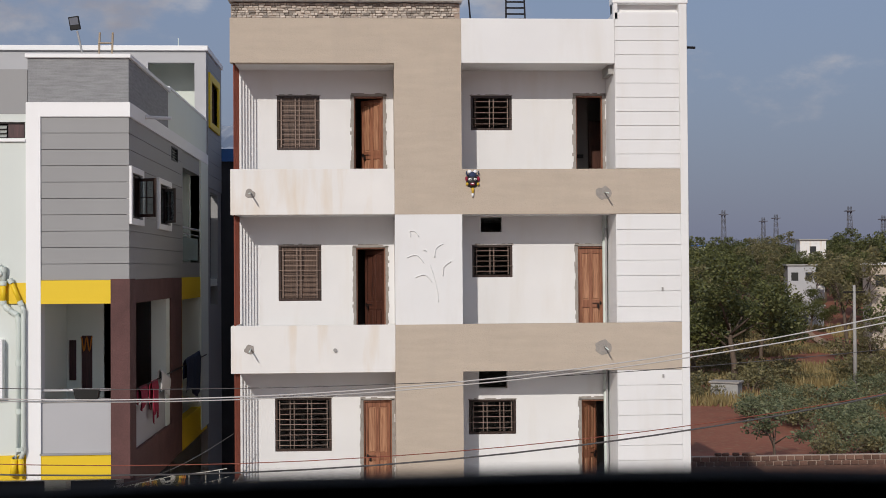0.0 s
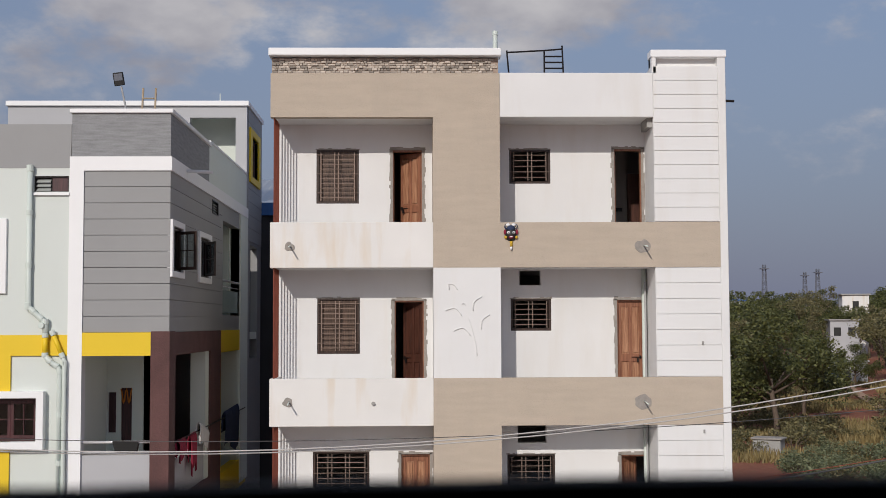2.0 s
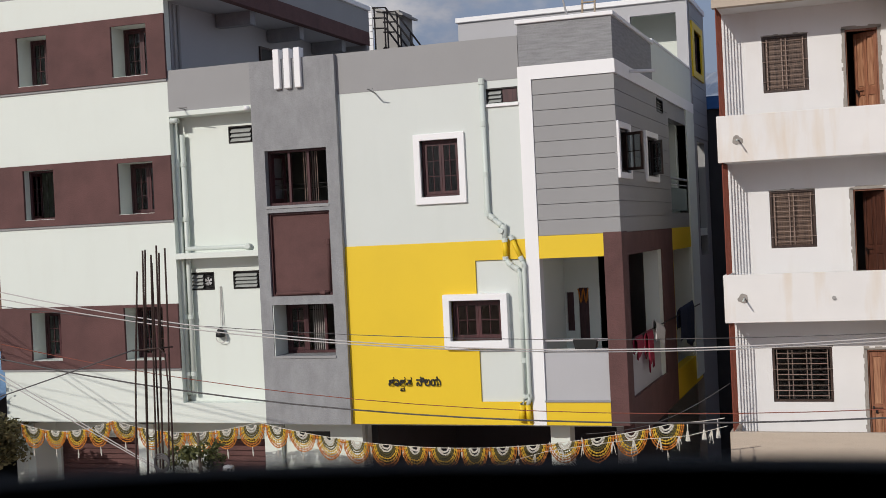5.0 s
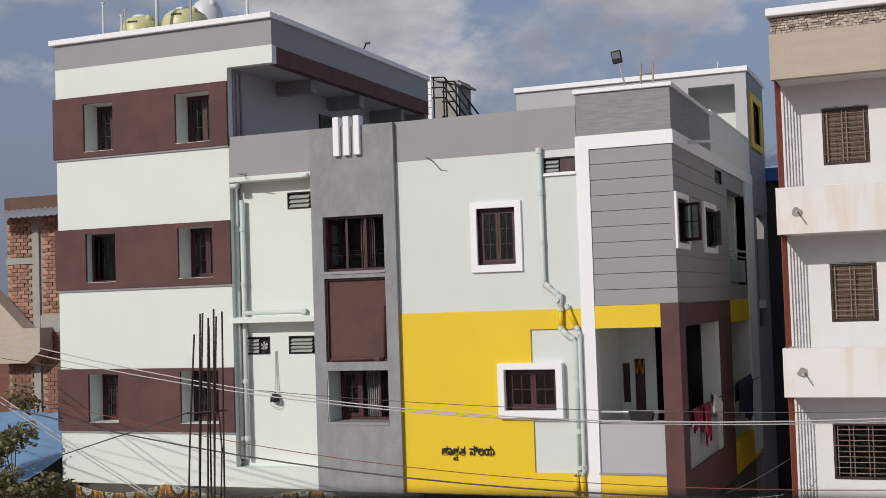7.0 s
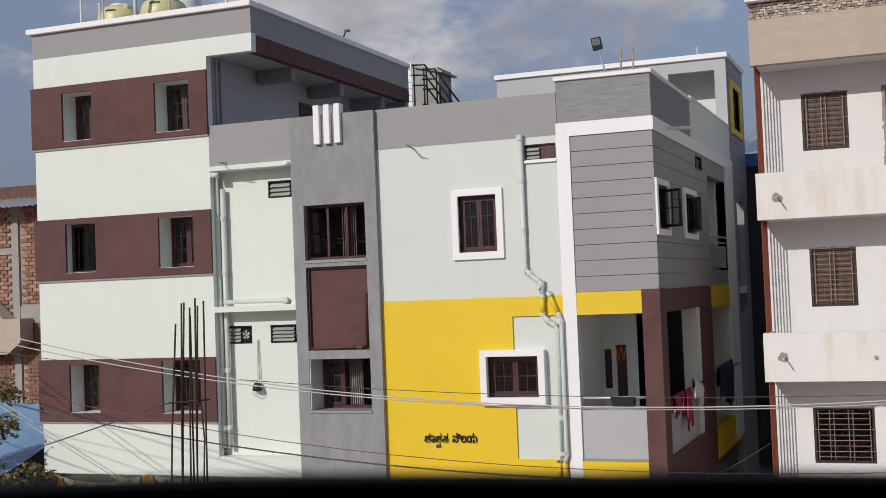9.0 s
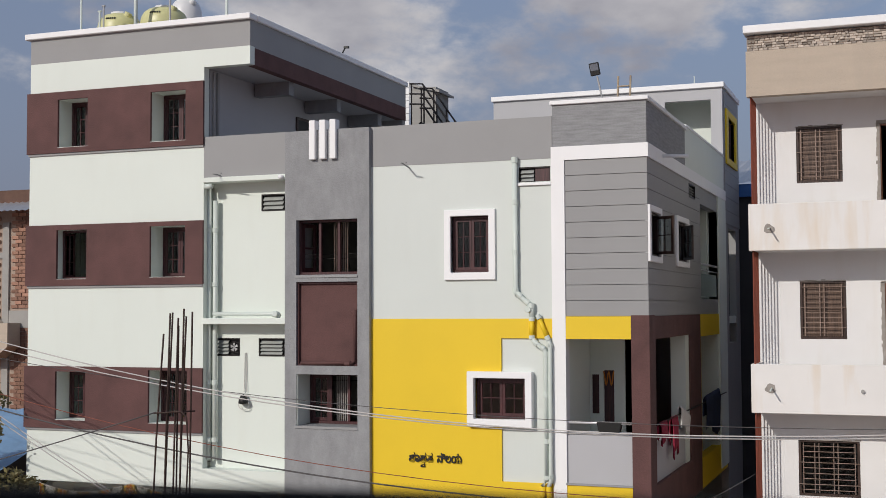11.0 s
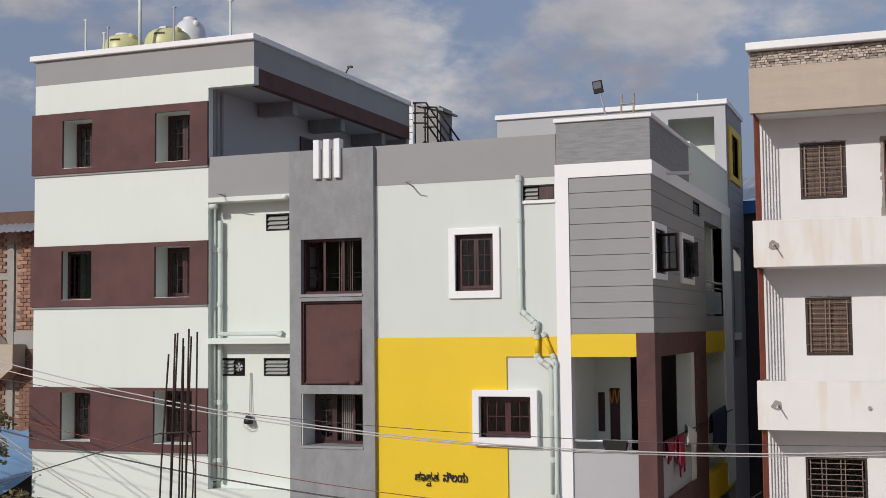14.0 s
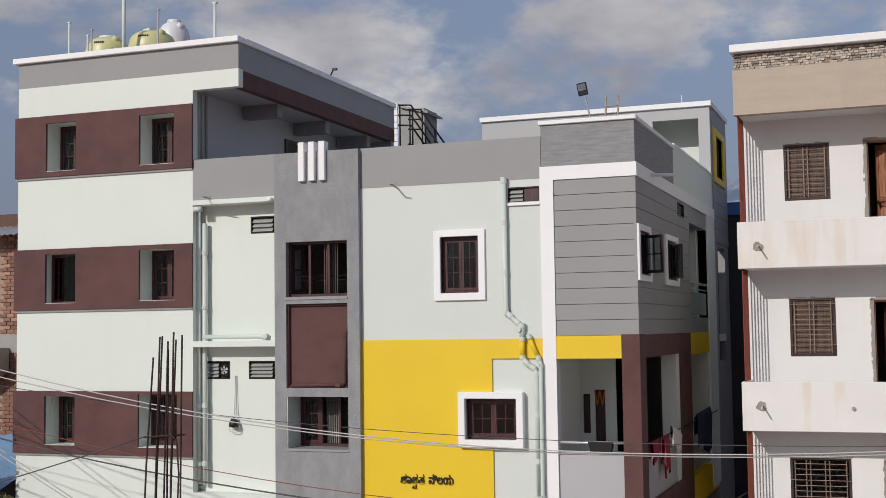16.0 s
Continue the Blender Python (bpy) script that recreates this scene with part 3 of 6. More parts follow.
# balcony fronts
for z0, z1, mt in ((3.2, 4.12, TAN), (6.2, 7.12, STAINED), (9.26, 10.15, STAINED)):
    part("balcony_wall", MB().box(RX0, 0.38, RF, RF + 0.12, z0, z1).box(RX0, RX0 + 0.12, RF + 0.12, RB, z0, z1), mt, apartments, "rain-stained balcony wall" if mt is STAINED else "tan balcony wall", bevel=0.008)
part("balcony_wall", MB().box(1.69, 6.0, RF, RF + 0.12, 3.2, 4.12), WHITE, apartments, bevel=0.008)
part("balcony_wall", MB().box(1.69, 6.0, RF - 0.004, RF + 0.12, 6.2, 7.12), TAN, apartments, "tan balcony wall with mortar patches")
part("balcony_wall", MB().box(1.69, 6.0, RF - 0.004, RF + 0.12, 9.26, 10.14), TAN, apartments, "tan balcony wall with mortar patches")
# stair column
part("column", MB().box(0.38, 1.69, RF - 0.004, RB, 9.26, 12.21), TAN, apartments, "tan textured wall strip")
part("column", MB().box(0.38, 1.69, RF, RB, 7.12, 9.26), WHITE, apartments, "white wall panel with a plant in relief")
part("column", MB().box(0.38, 1.69, RF - 0.004, RB, 0.0, 7.12), TAN, apartments, "tan textured wall strip")
part("column", MB().box(4.72, 6.0, RF + 0.02, RB, 0.0, 13.23), WHITE, apartments)
part("column", MB().box(RX0 + 0.06, RX0 + 0.3, RF + 0.05, RF + 0.3, 0.0, 3.2), CEMENT, apartments)
# roof edge
part("parapet", MB().box(RX0, 1.69, RF - 0.004, RF + 0.2, 12.21, 13.08).box(RX0, RX0 + 0.15, RF + 0.2, REAR, 12.3, 13.08), TAN, apartments, "tan textured parapet")
part("parapet", MB().box(RX0 + 0.02, 1.67, RF + 0.03, RF + 0.2, 13.08, 13.38), JOINT, apartments)
part("coping", MB().box(RX0 - 0.03, 1.72, RF - 0.16, RF + 0.28, 13.40, 13.55), CLEANW, apartments, "white coping", bevel=0.012)
part("parapet", MB().box(1.694, 4.72, RF, RF + 0.15, 12.21, 13.09), WHITE, apartments, "white parapet", bevel=0.01)
part("parapet", MB().box(4.70, 6.0, RF + 0.16, RF + 0.32, 13.23, 13.40).box(4.70, 4.78, RF, RF + 0.32, 13.09, 13.40), WHITE, apartments)
part("coping", MB().box(4.68, RX1 + 0.02, RF - 0.02, RF + 0.34, 13.40, 13.55), CLEANW, apartments, "white coping", bevel=0.012)
# boards with grooves between them
for z0, z1, n in ((10.15, 13.22, 11), (7.13, 9.25, 7), (4.13, 6.19, 7)):
    h = (z1 - z0) / n
    for i in range(n):
        part("cladding_panel", MB().box(4.73, 5.995, RF, RF + 0.02, z0 + i * h + 0.006, z0 + (i + 1) * h - 0.006), WHITE, apartments)
for w in WINS:
    grille_window(apartments, *w[:4], RB, w[4], w[5], None if w[0] > 1 or w[2] < 5 else SHUTTER)
# the door tagged dark gets its shade from the leaf colour
for i, d in enumerate(DOORS):
    panel_door(apartments, *d[:4], RB, d[4], d[5], seed=i, leaf_mat_=SHADEDWOOD if len(d) > 6 else None)
# iron uprights closing the open ends of the left balconies
for z0, z1 in ((10.15, 12.24), (7.12, 9.26), (4.12, 6.2)):
    for k in range(6):
        y = RF + 0.08 + k * 0.155
        part("upright_bar", MB().tube([(RX0 + 0.07, y, z0), (RX0 + 0.07, y, z1)], 0.014, 8), RUST, apartments)
# rainwater pipe beside the right-hand doors
part("rain_pipe", MB().tube([(4.66, RB - 0.07, 0), (4.66, RB - 0.07, 9.26)], 0.05, 10), PVC, apartments, smooth=True)
part("rain_pipe", MB().tube([(4.66, RB - 0.2, 9.0), (4.66, RB - 0.2, 4.0)], 0.02, 8), PVCGREY, apartments)
part("beam_end", MB().box(4.62, 4.72, RF + 0.15, RF + 0.8, 12.03, 12.22), CEMENT, apartments, "bare cement beam end")
# spouts with mortar patches
for x, z, s in ((4.47, 9.66, 1.25), (4.44, 6.64, 1.35), (-2.42, 9.67, 0.85), (-2.43, 6.66, 0.85)):
    rnd = random.Random(int(x * 100 + z * 10))
    ring = [(x + s * 0.12 * math.cos(a * math.tau / 14) * rnd.uniform(0.75, 1.15), RF - 0.012, z + s * 0.11 * math.sin(a * math.tau / 14) * rnd.uniform(0.75, 1.15)) for a in range(14)]
    patch = [(p[0], RF, p[2]) for p in ring]
    part("mortar_patch", MB().add(ring + patch, [tuple(range(14))[::-1]] + [(k, (k + 1) % 14, 14 + (k + 1) % 14, 14 + k) for k in range(14)]), MORTAR, apartments)
    part("spout", MB().tube([(x + 0.02, RF + 0.02, z + 0.02), (x + 0.03, RF - 0.38, z - 0.02)], 0.014, 10), PVC, apartments, smooth=True)
part("spout", MB().tube([(-0.79, RF + 0.02, 6.64), (-0.79, RF - 0.04, 6.64)], 0.035, 12), CEMENT, apartments)
part("spout", MB().tube([(5.9, RF + 0.3, 12.60), (6.40, RF + 0.3, 12.58)], 0.025, 8), BLACKIRON, apartments)
for x, z in ((5.62, 7.78), (5.62, 6.07)):
    part("cable_clip", MB().box(x - 0.015, x + 0.015, RF - 0.03, RF, z - 0.03, z + 0.03), CEMENT, apartments)


def relief(parent):
    """A plant drawn on the panel in thin raised lines."""
    y = RF - 0.012

    def arc(pts, r=0.010):
        part("relief_line", MB().tube(pts, r, 6), WHITE, parent, smooth=True)

    def leaf(x, z, dx, dz, bulge):
        n = 9
        arc([(x + dx * t + bulge * math.sin(t * math.pi) * -dz, y, z + dz * t + bulge * math.sin(t * math.pi) * dx) for t in [i / (n - 1) for i in range(n)]])

    arc([(1.22 - 0.16 * (t ** 1.6), y, 7.55 + 0.72 * t) for t in [i / 8 for i in range(9)]], 0.007)
    leaf(0.66, 8.93, 0.18, -0.10, 0.25), leaf(0.66, 8.93, 0.02, -0.10, 0.1)
    leaf(0.61, 8.42, 0.32, -0.10, 0.3), leaf(1.15, 8.42, 0.17, 0.27, 0.22)
    leaf(1.31, 8.06, 0.16, 0.28, 0.22), leaf(0.77, 8.03, 0.32, -0.09, 0.3)
    leaf(0.93, 8.55, 0.06, -0.02, 0.5)


relief(apartments)

# steel frame on the roof
frame_rack = thing("rooftop_rack", (2.4, 24.3, 12.4), "rusty bent steel ladder rack standing on the roof", "rack")
for a, b in (((1.87, 13.62), (1.97, 12.4)), ((2.98, 13.72), (3.03, 12.4)), ((2.62, 13.62), (2.62, 12.4)), ((1.87, 13.58), (2.62, 13.62)), ((2.62, 13.62), (2.98, 13.65)), ((1.95, 13.14), (3.0, 13.16)), ((2.62, 13.5), (2.98, 13.5)), ((2.62, 13.38), (2.98, 13.38)), ((2.62, 13.26), (2.98, 13.26))):
    part("steel_bar", MB().tube([(a[0], 24.3, a[1]), (b[0], 24.3, b[1])], 0.018, 6), BLACKIRON, frame_rack)
solo("vent_pipe", MB().tube([(1.66, 24.6, 12.4), (1.66, 24.6, 14.05)], 0.05, 12).lathe(1.66, 24.6, [(0.0, 14.1), (0.06, 14.08), (0.06, 14.0), (0.05, 14.0)], 12), PVC, "pale plastic vent pipe on the roof", "pipe", smooth=False)
# painted mask on the tan wall


def wall_mask(x, z):
    """A small guardian mask as one mesh: domed face, crest, horns, ear discs and a hanging tassel, in flat paint colours."""
    y = RF - 0.01
    paints = [BLACK, CLEANW, CLOTHRED, GOLD, CLOTHBLUE]
    mb, tint = MB(), []

    def dome(cx, cz, rx, rz, h, paint, y0=0.0):
        n = 14
        rings = ((1.0, 0.0), (0.85, 0.5), (0.55, 0.85), (0.2, 1.0))
        before = len(mb.f)
        mb.add([(cx + rx * r * math.cos(a * math.tau / n), y - y0 - h * k, cz + rz * r * math.sin(a * math.tau / n)) for r, k in rings for a in range(n)],
               [(i * n + a, i * n + (a + 1) % n, (i + 1) * n + (a + 1) % n, (i + 1) * n + a) for i in range(3) for a in range(n)] + [tuple(3 * n + a for a in range(n))])
        tint.extend([paint] * (len(mb.f) - before))

    def rod(pts, r, paint, r2=None):
        before = len(mb.f)
        mb.tube(pts, r, 8, r2)
        tint.extend([paint] * (len(mb.f) - before))

    dome(x, z, 0.125, 0.135, 0.07, 0)
    dome(x, z + 0.12, 0.085, 0.07, 0.06, 4)
    for sx in (-1, 1):
        dome(x + sx * 0.055, z + 0.185, 0.045, 0.035, 0.04, 1)
        dome(x + sx * 0.05, z + 0.035, 0.034, 0.026, 0.022, 1, 0.055)
        dome(x + sx * 0.048, z + 0.033, 0.012, 0.012, 0.012, 0, 0.075)
        dome(x + sx * 0.105, z - 0.055, 0.030, 0.032, 0.03, 3, 0.03)
        dome(x + sx * 0.115, z + 0.045, 0.028, 0.05, 0.03, 2, 0.02)
        rod([(x + sx * 0.09, y - 0.03, z + 0.10), (x + sx * 0.125, y - 0.04, z + 0.15), (x + sx * 0.11, y - 0.04, z + 0.2)], 0.02, 4, 0.006)
    dome(x, z - 0.055, 0.05, 0.03, 0.03, 2, 0.055)
    dome(x, z - 0.05, 0.03, 0.012, 0.012, 1, 0.08)
    rod([(x, y - 0.03, z - 0.13), (x + 0.004, y - 0.03, z - 0.19), (x + 0.004, y - 0.03, z - 0.24)], 0.03, 3, 0.022)
    rod([(x, y - 0.03, z - 0.24), (x, y - 0.03, z - 0.30)], 0.026, 1, 0.02)
    me = mb.mesh("wall_mask")
    for p in paints:
        me.materials.append(p)
    for poly, k in zip(me.polygons, tint):
        poly.material_index = k
        poly.use_smooth = True
    tagged(new("wall_mask", me), "small painted black, red and white guardian mask on the tan wall", "mask")


wall_mask(1.895, 9.90)

# ---- house: mint, grey, brown and yellow ----
LF = 23.4
house = thing("house", (-12, 28, 0), "three-storey house painted pale mint, grey, brown and yellow", "house")
# left block
AX0, AX1 = -19.12, -14.43
AW = [(-18.30, -17.47, 11.95, 13.07), (-15.78, -14.87, 11.95, 13.08), (-18.30, -17.47, 8.91, 10.04), (-15.78, -14.87, 8.92, 10.06), (-18.30, -17.47, 5.70, 6.80), (-15.80, -14.80, 5.69, 6.86)]
part("wall", MB().wall(AX0, AX1, 4.31, 13.95, LF, LF + 0.2, AW), MINT, house, "pale mint painted wall")
for z0, z1 in ((11.83, 13.25), (8.76, 10.16), (5.51, 6.92)):
    part("wall_band", MB().wall(AX0 - 0.05, AX1 + 0.01, z0, z1, LF - 0.06, LF, [w for w in AW if z0 < w[2] < z1]).box(AX0 - 0.05, AX0, LF, LF + 9, z0, z1), BROWN, house, "brown textured wall band")
    part("wall_band", MB().box(AX0 - 0.02, AX1, LF - 0.035, LF - 0.002, z0 - 0.05, z0), GREY, house)
for x0, x1, z0, z1 in AW:
    # deep reveals round the set-back windows
    part("window_reveal", MB().wall(x0 - 0.02, x1 + 0.02, z0 - 0.02, z1 + 0.02, LF + 0.202, LF + 0.54, [(x0, x1, z0, z1)]), MINT, house)
    if x0 < -17 and 8 < z0 < 10:
        casement(house, pose(x0, LF + 0.17, 0), x1 - x0, z0, z1, 2, 3, opened=-82, label="brown casement window with both sashes swung in")
    else:
        casement(house, pose(x0, LF + 0.46, 0), x1 - x0, z0, z1, 2, 3)
    part("window_sill", MB().box(x0 + 0.004, x1 - 0.004, LF - 0.058, LF + 0.46, z0 - 0.03, z0 + 0.008), MINT, house)
part("side_wall", MB().box(AX0, AX0 + 0.2, LF + 0.25, 32.1, 0, 13.55), MINT, house)
part("side_wall", MB().box(AX1 - 0.2, AX1, LF + 0.25, 32.1, 11.0, 13.55), LIGHTGREY, house, "grey terrace wall")
part("wall", MB().box(AX1, -13.3, 32.1, 32.3, 11.0, 13.56), GREY, house, "grey terrace wall")
part("window", MB(side(AX1 + 0.05, 27.75)).wall(0, 1.45, 11.7, 13.08, 0, 0.06, [(0.06, 0.69, 11.76, 13.02), (0.76, 1.39, 11.76, 13.02)]), DARKFRAME, house, "dark timber terrace window")
part("pane", MB(side(AX1 + 0.03, 27.75)).box(0.03, 1.42, 0, 0.02, 11.73, 13.05), BLACK, house)
part("conduit", MB().tube([(-14.38, 23.75, 11.2), (-14.38, 23.75, 13.5)], 0.035, 8).tube([(-14.38, 23.9, 11.2), (-14.38, 23.9, 13.5)], 0.035, 8), GREY, house)
# roof with canopy
part("roof_slab", MB().box(AX0 + 0.2, -13.48, LF + 0.2, 32.1, 13.553, 13.70), LIGHTGREY, house, "grey concrete roof canopy")
part("canopy_beam", MB().box(-14.4, -13.49, 25.6, 25.85, 13.24, 13.55), ROUGHGREY, house)
part("canopy_beam", MB().box(-14.4, -13.49, 28.2, 28.45, 13.24, 13.55), ROUGHGREY, house)
part("canopy_beam", MB().box(-14.4, -13.49, 30.8, 31.05, 13.24, 13.55), ROUGHGREY, house)
part("parapet", MB().box(AX1, -13.28, LF, LF + 0.2, 13.552, 13.95), MINT, house)
part("parapet", MB().box(AX0, -13.28, LF, LF + 0.2, 13.95, 14.53).box(-13.48, -13.28, LF + 0.2, 32.3, 13.93, 14.53).box(AX0, AX0 + 0.2, LF + 0.2, 32.3, 13.56, 14.53).box(AX0 + 0.2, -13.48, 32.1, 32.3, 13.56, 14.53), GREY, house, "grey parapet")
part("parapet", MB().box(-13.48, -13.28, LF + 0.2, 32.3, 13.552, 13.93), BROWN, house, "brown canopy edge")
part("coping", MB().box(AX0 - 0.12, -13.24, LF - 0.09, LF + 0.26, 14.53, 14.66).box(-13.54, -13.22, LF + 0.26, 32.34, 14.53, 14.66), CLEANW, house, "white coping", bevel=0.012)
# set-back bay with pipes
part("wall", MB().wall(AX1, -12.36, 4.31, 11.1, LF + 0.33, LF + 0.5, [(-13.17, -12.5, 10.34, 10.71), (-14.38, -13.70, 7.18, 7.57), (-13.23, -12.37, 7.18, 7.57)]), MINT, house, "pale mint painted wall")
part("parapet", MB().box(AX1, -12.36, LF, LF + 0.2, 11.09, 12.0), GREY, house, "grey parapet")
part("ledge", MB().box(AX1 + 0.02, -12.36, LF - 0.08, LF + 0.33, 10.98, 11.088), MINT, house, bevel=0.008)
part("ledge", MB().box(AX1 + 0.02, -12.36, LF - 0.08, LF + 0.33, 7.88, 8.01), MINT, house, bevel=0.008)
part("wall", MB().box(AX1, -12.36, LF, LF + 0.32, 4.31, 4.74), MINT, house)
louvre(house, pose(-13.17, LF + 0.33, 0), 0.67, 10.34, 10.71)
louvre(house, pose(-14.38, LF + 0.33, 0), 0.68, 7.18, 7.57, n=4, fan=True)
louvre(house, pose(-13.23, LF + 0.33, 0), 0.86, 7.18, 7.57, n=4, fan=True)
for x in (-14.40, -14.25):
    part("rain_pipe", MB().tube([(x, LF + 0.2, 4.9), (x, LF + 0.2, 10.95 if x < -14.3 else 10.6)], 0.055, 10), PVC, house, smooth=True)
part("rain_pipe", MB().tube([(-14.2, LF + 0.05, 8.10), (-12.75, LF + 0.02, 8.10), (-12.55, LF + 0.02, 8.06)], 0.05, 10), PVC, house, smooth=True)
part("rain_pipe", MB().tube([(-14.38, LF - 0.02, 10.9), (-14.2, LF - 0.02, 10.9)], 0.06, 10), PVC, house, smooth=True)
part("spout", MB().tube([(-12.45, LF - 0.18, 11.02), (-12.45, LF, 11.02)], 0.05, 10), CLEANW, house, smooth=True)
part("drip_rod", MB().tube([(-14.0, LF, 11.12), (-14.0, LF - 0.35, 11.14), (-13.75, LF - 0.4, 11.12)], 0.014, 8), GREY, house)
# grey column with windows
CF = 23.28
CW = [(-12.09, -10.67, 8.92, 10.08), (-12.09, -10.67, 7.01, 8.77), (-12.09, -10.67, 5.75, 6.83)]
part("column", MB().wall(-12.36, -10.40, 4.31, 11.98, CF, CF + 0.5, CW), ROUGHGREY, house, "grey textured wall strip")
part("wall_panel", MB().box(-12.09, -10.67, CF + 0.12, CF + 0.5, 7.01, 8.77), BROWN, house, "smooth brown panel")
part("panel_frame", MB().wall(-12.09, -10.67, 7.01, 8.77, CF + 0.06, CF + 0.12, [(-12.05, -10.71, 7.05, 8.73)]), DARKWOOD, house)
part("rain_pipe", MB().tube([(-12.0, CF + 0.06, 7.06), (-10.78, CF + 0.06, 7.06), (-10.75, CF + 0.06, 7.12), (-10.75, CF + 0.06, 8.1), (-10.82, CF + 0.06, 8.14)], 0.04, 8), BROWN, house, smooth=True)


def stair_window(x0, x1, z0, z1, y, leaf):
    """A wide three-light window: two mullions, an inner grille of pale uprights, and a closed paned leaf in the first light where there is one."""
    win = part("window", MB().wall(x0, x1, z0, z1, y, y + 0.08, [(x0 + 0.05, x1 - 0.05, z0 + 0.06, z1 - 0.05)]), DARKWOOD, house, "brown three-light window with an iron grille", bevel=0.006)
    w = (x1 - x0 - 0.1) / 3
    for k in (1, 2):
        part("mullion", MB().box(x0 + 0.05 + w * k - 0.03, x0 + 0.05 + w * k + 0.03, y + 0.005, y + 0.075, z0 + 0.06, z1 - 0.05), DARKWOOD, win, bevel=0.005)
    if leaf:
        a, b = x0 + 0.05, x0 + 0.02 + w
        ph, pw = (z1 - z0 - 0.11 - 0.14 - 0.04) / 3, (b - a - 0.12 - 0.02) / 2
        holes = [(a + 0.06 + c * (pw + 0.02), a + 0.06 + c * (pw + 0.02) + pw, z0 + 0.13 + r * (ph + 0.02), z0 + 0.13 + r * (ph + 0.02) + ph) for c in range(2) for r in range(3)]
        part("sash", MB().wall(a, b, z0 + 0.06, z1 - 0.05, y + 0.02, y + 0.055, holes), DARKWOOD, win, bevel=0.004)
        for h in holes:
            part("pane", MB().box(h[0] - 0.004, h[1] + 0.004, y + 0.035, y + 0.039, h[2] - 0.004, h[3] + 0.004), GLASS, win).visible_shadow = False
    for hinge, turn in ((x1 - 0.05, 74), (x0 + 0.05, -74)):
        if leaf and turn < 0:
            continue
        d = -1 if turn > 0 else 1
        lo, hi = sorted((0.0, d * w * 0.95))
        m = pose(hinge, y + 0.08, 0, 0, 0, -turn)
        part("sash", MB(m).wall(lo, hi, z0 + 0.07, z1 - 0.06, 0, 0.035, [(lo + 0.07, hi - 0.07, z0 + 0.16, (z0 + z1) / 2 - 0.02), (lo + 0.07, hi - 0.07, (z0 + z1) / 2 + 0.02, z1 - 0.14)]), DARKWOOD, win, bevel=0.004)
    n = 7
    for k in range(n):
        x = x0 + 0.08 + w * (1.12 if leaf else 1.55) + w * 0.8 * k / n
        part("bar", MB().tube([(x, y + 0.16, z0 + 0.02), (x, y + 0.16, z1 - 0.02)], 0.008, 6), CABLE if leaf else IRON, win)
    for f in (0.3, 0.38) if not leaf else (0.25, 0.85):
        z = z0 + (z1 - z0) * f
        part("bar", MB().tube([(x0 + 0.05, y + 0.17, z), (x1 - 0.05, y + 0.17, z)], 0.008, 6), BLACKIRON, win)
    return win


stair_window(-12.09, -10.67, 8.92, 10.08, CF + 0.14, False)
stair_window(-12.06, -10.67, 5.75, 6.83, CF + 0.60, True)
part("window_reveal", MB().box(-12.088, -12.07, CF + 0.02, CF + 0.60, 5.752, 6.828), MINT, house)
for z0, z1 in ((8.92, 10.08), (5.75, 6.83)):
    part("window_reveal", MB().wall(-12.11, -10.65, z0 - 0.02, z1 + 0.02, CF + 0.502, CF + 0.72, [(-12.09, -10.67, z0, z1)]), GREY, house)
part("window_sill", MB().box(-12.12, -10.66, CF - 0.02, CF + 0.4, 8.86, 8.90), GREY, house)
part("window_sill", MB().box(-12.12, -10.66, CF - 0.02, CF + 0.6, 5.70, 5.748), GREY, house)
for x in (-11.75, -11.51, -11.27):
    part("fin", MB().box(x, x + 0.14, CF - 0.09, CF + 0.12, 11.35, 12.18), CLEANW, house, "white upright fin", bevel=0.01)
# main wall
DW = [(-8.63, -7.82, 8.92, 10.06), (-8.13, -7.06, 6.0, 6.81), (-7.19, -6.54, 10.70, 11.0)]
part("wall", MB().wall(-10.40, -6.52, 7.99, 11.15, LF, LF + 0.25, DW[:1] + DW[2:]), GREYMINT, house, "pale mint painted wall")
part("wall", MB().wall(-10.40, -6.52, 4.31, 7.99, LF - 0.012, LF + 0.25, [(-7.58, -6.52, 4.77, 7.6), DW[1]]), YELLOW, house, "bright yellow painted wall")
part("wall", MB().wall(-7.58, -6.52, 4.77, 7.6, LF + 0.03, LF + 0.25, [DW[1]]), GREYMINT, house)
part("parapet", MB().box(-10.40, -6.50, LF - 0.006, LF + 0.2, 11.15, 11.99), GREY, house, "grey parapet")
for (x0, x1, z0, z1), pr in zip(DW[:2], (0.06, 0.14)):
    part("window_surround", MB().wall(x0 - 0.14, x1 + 0.14, z0 - 0.15, z1 + 0.13, LF - pr, LF + 0.05, [(x0, x1, z0, z1)]), CLEANW, house, "proud white window surround", bevel=0.008)
    part("window_reveal", MB().wall(x0 - 0.01, x1 + 0.01, z0 - 0.01, z1 + 0.01, LF + 0.05, LF + 0.249, [(x0, x1, z0, z1)]), CLEANW, house)
    casement(house, pose(x0, LF + 0.08, 0), x1 - x0, z0, z1, 2, 3 if pr < 0.1 else 2, grille=False)
louvre(house, pose(-7.19, LF + 0.02, 0), 0.66, 10.68, 11.0, fan=False, half=0.5)
part("pane", MB().box(-6.86, -6.56, LF + 0.04, LF + 0.06, 10.71, 10.97), DARKWOOD, house)
part("window_sill", MB().box(-7.22, -6.52, LF - 0.05, LF + 0.02, 10.63, 10.68), CLEANW, house)
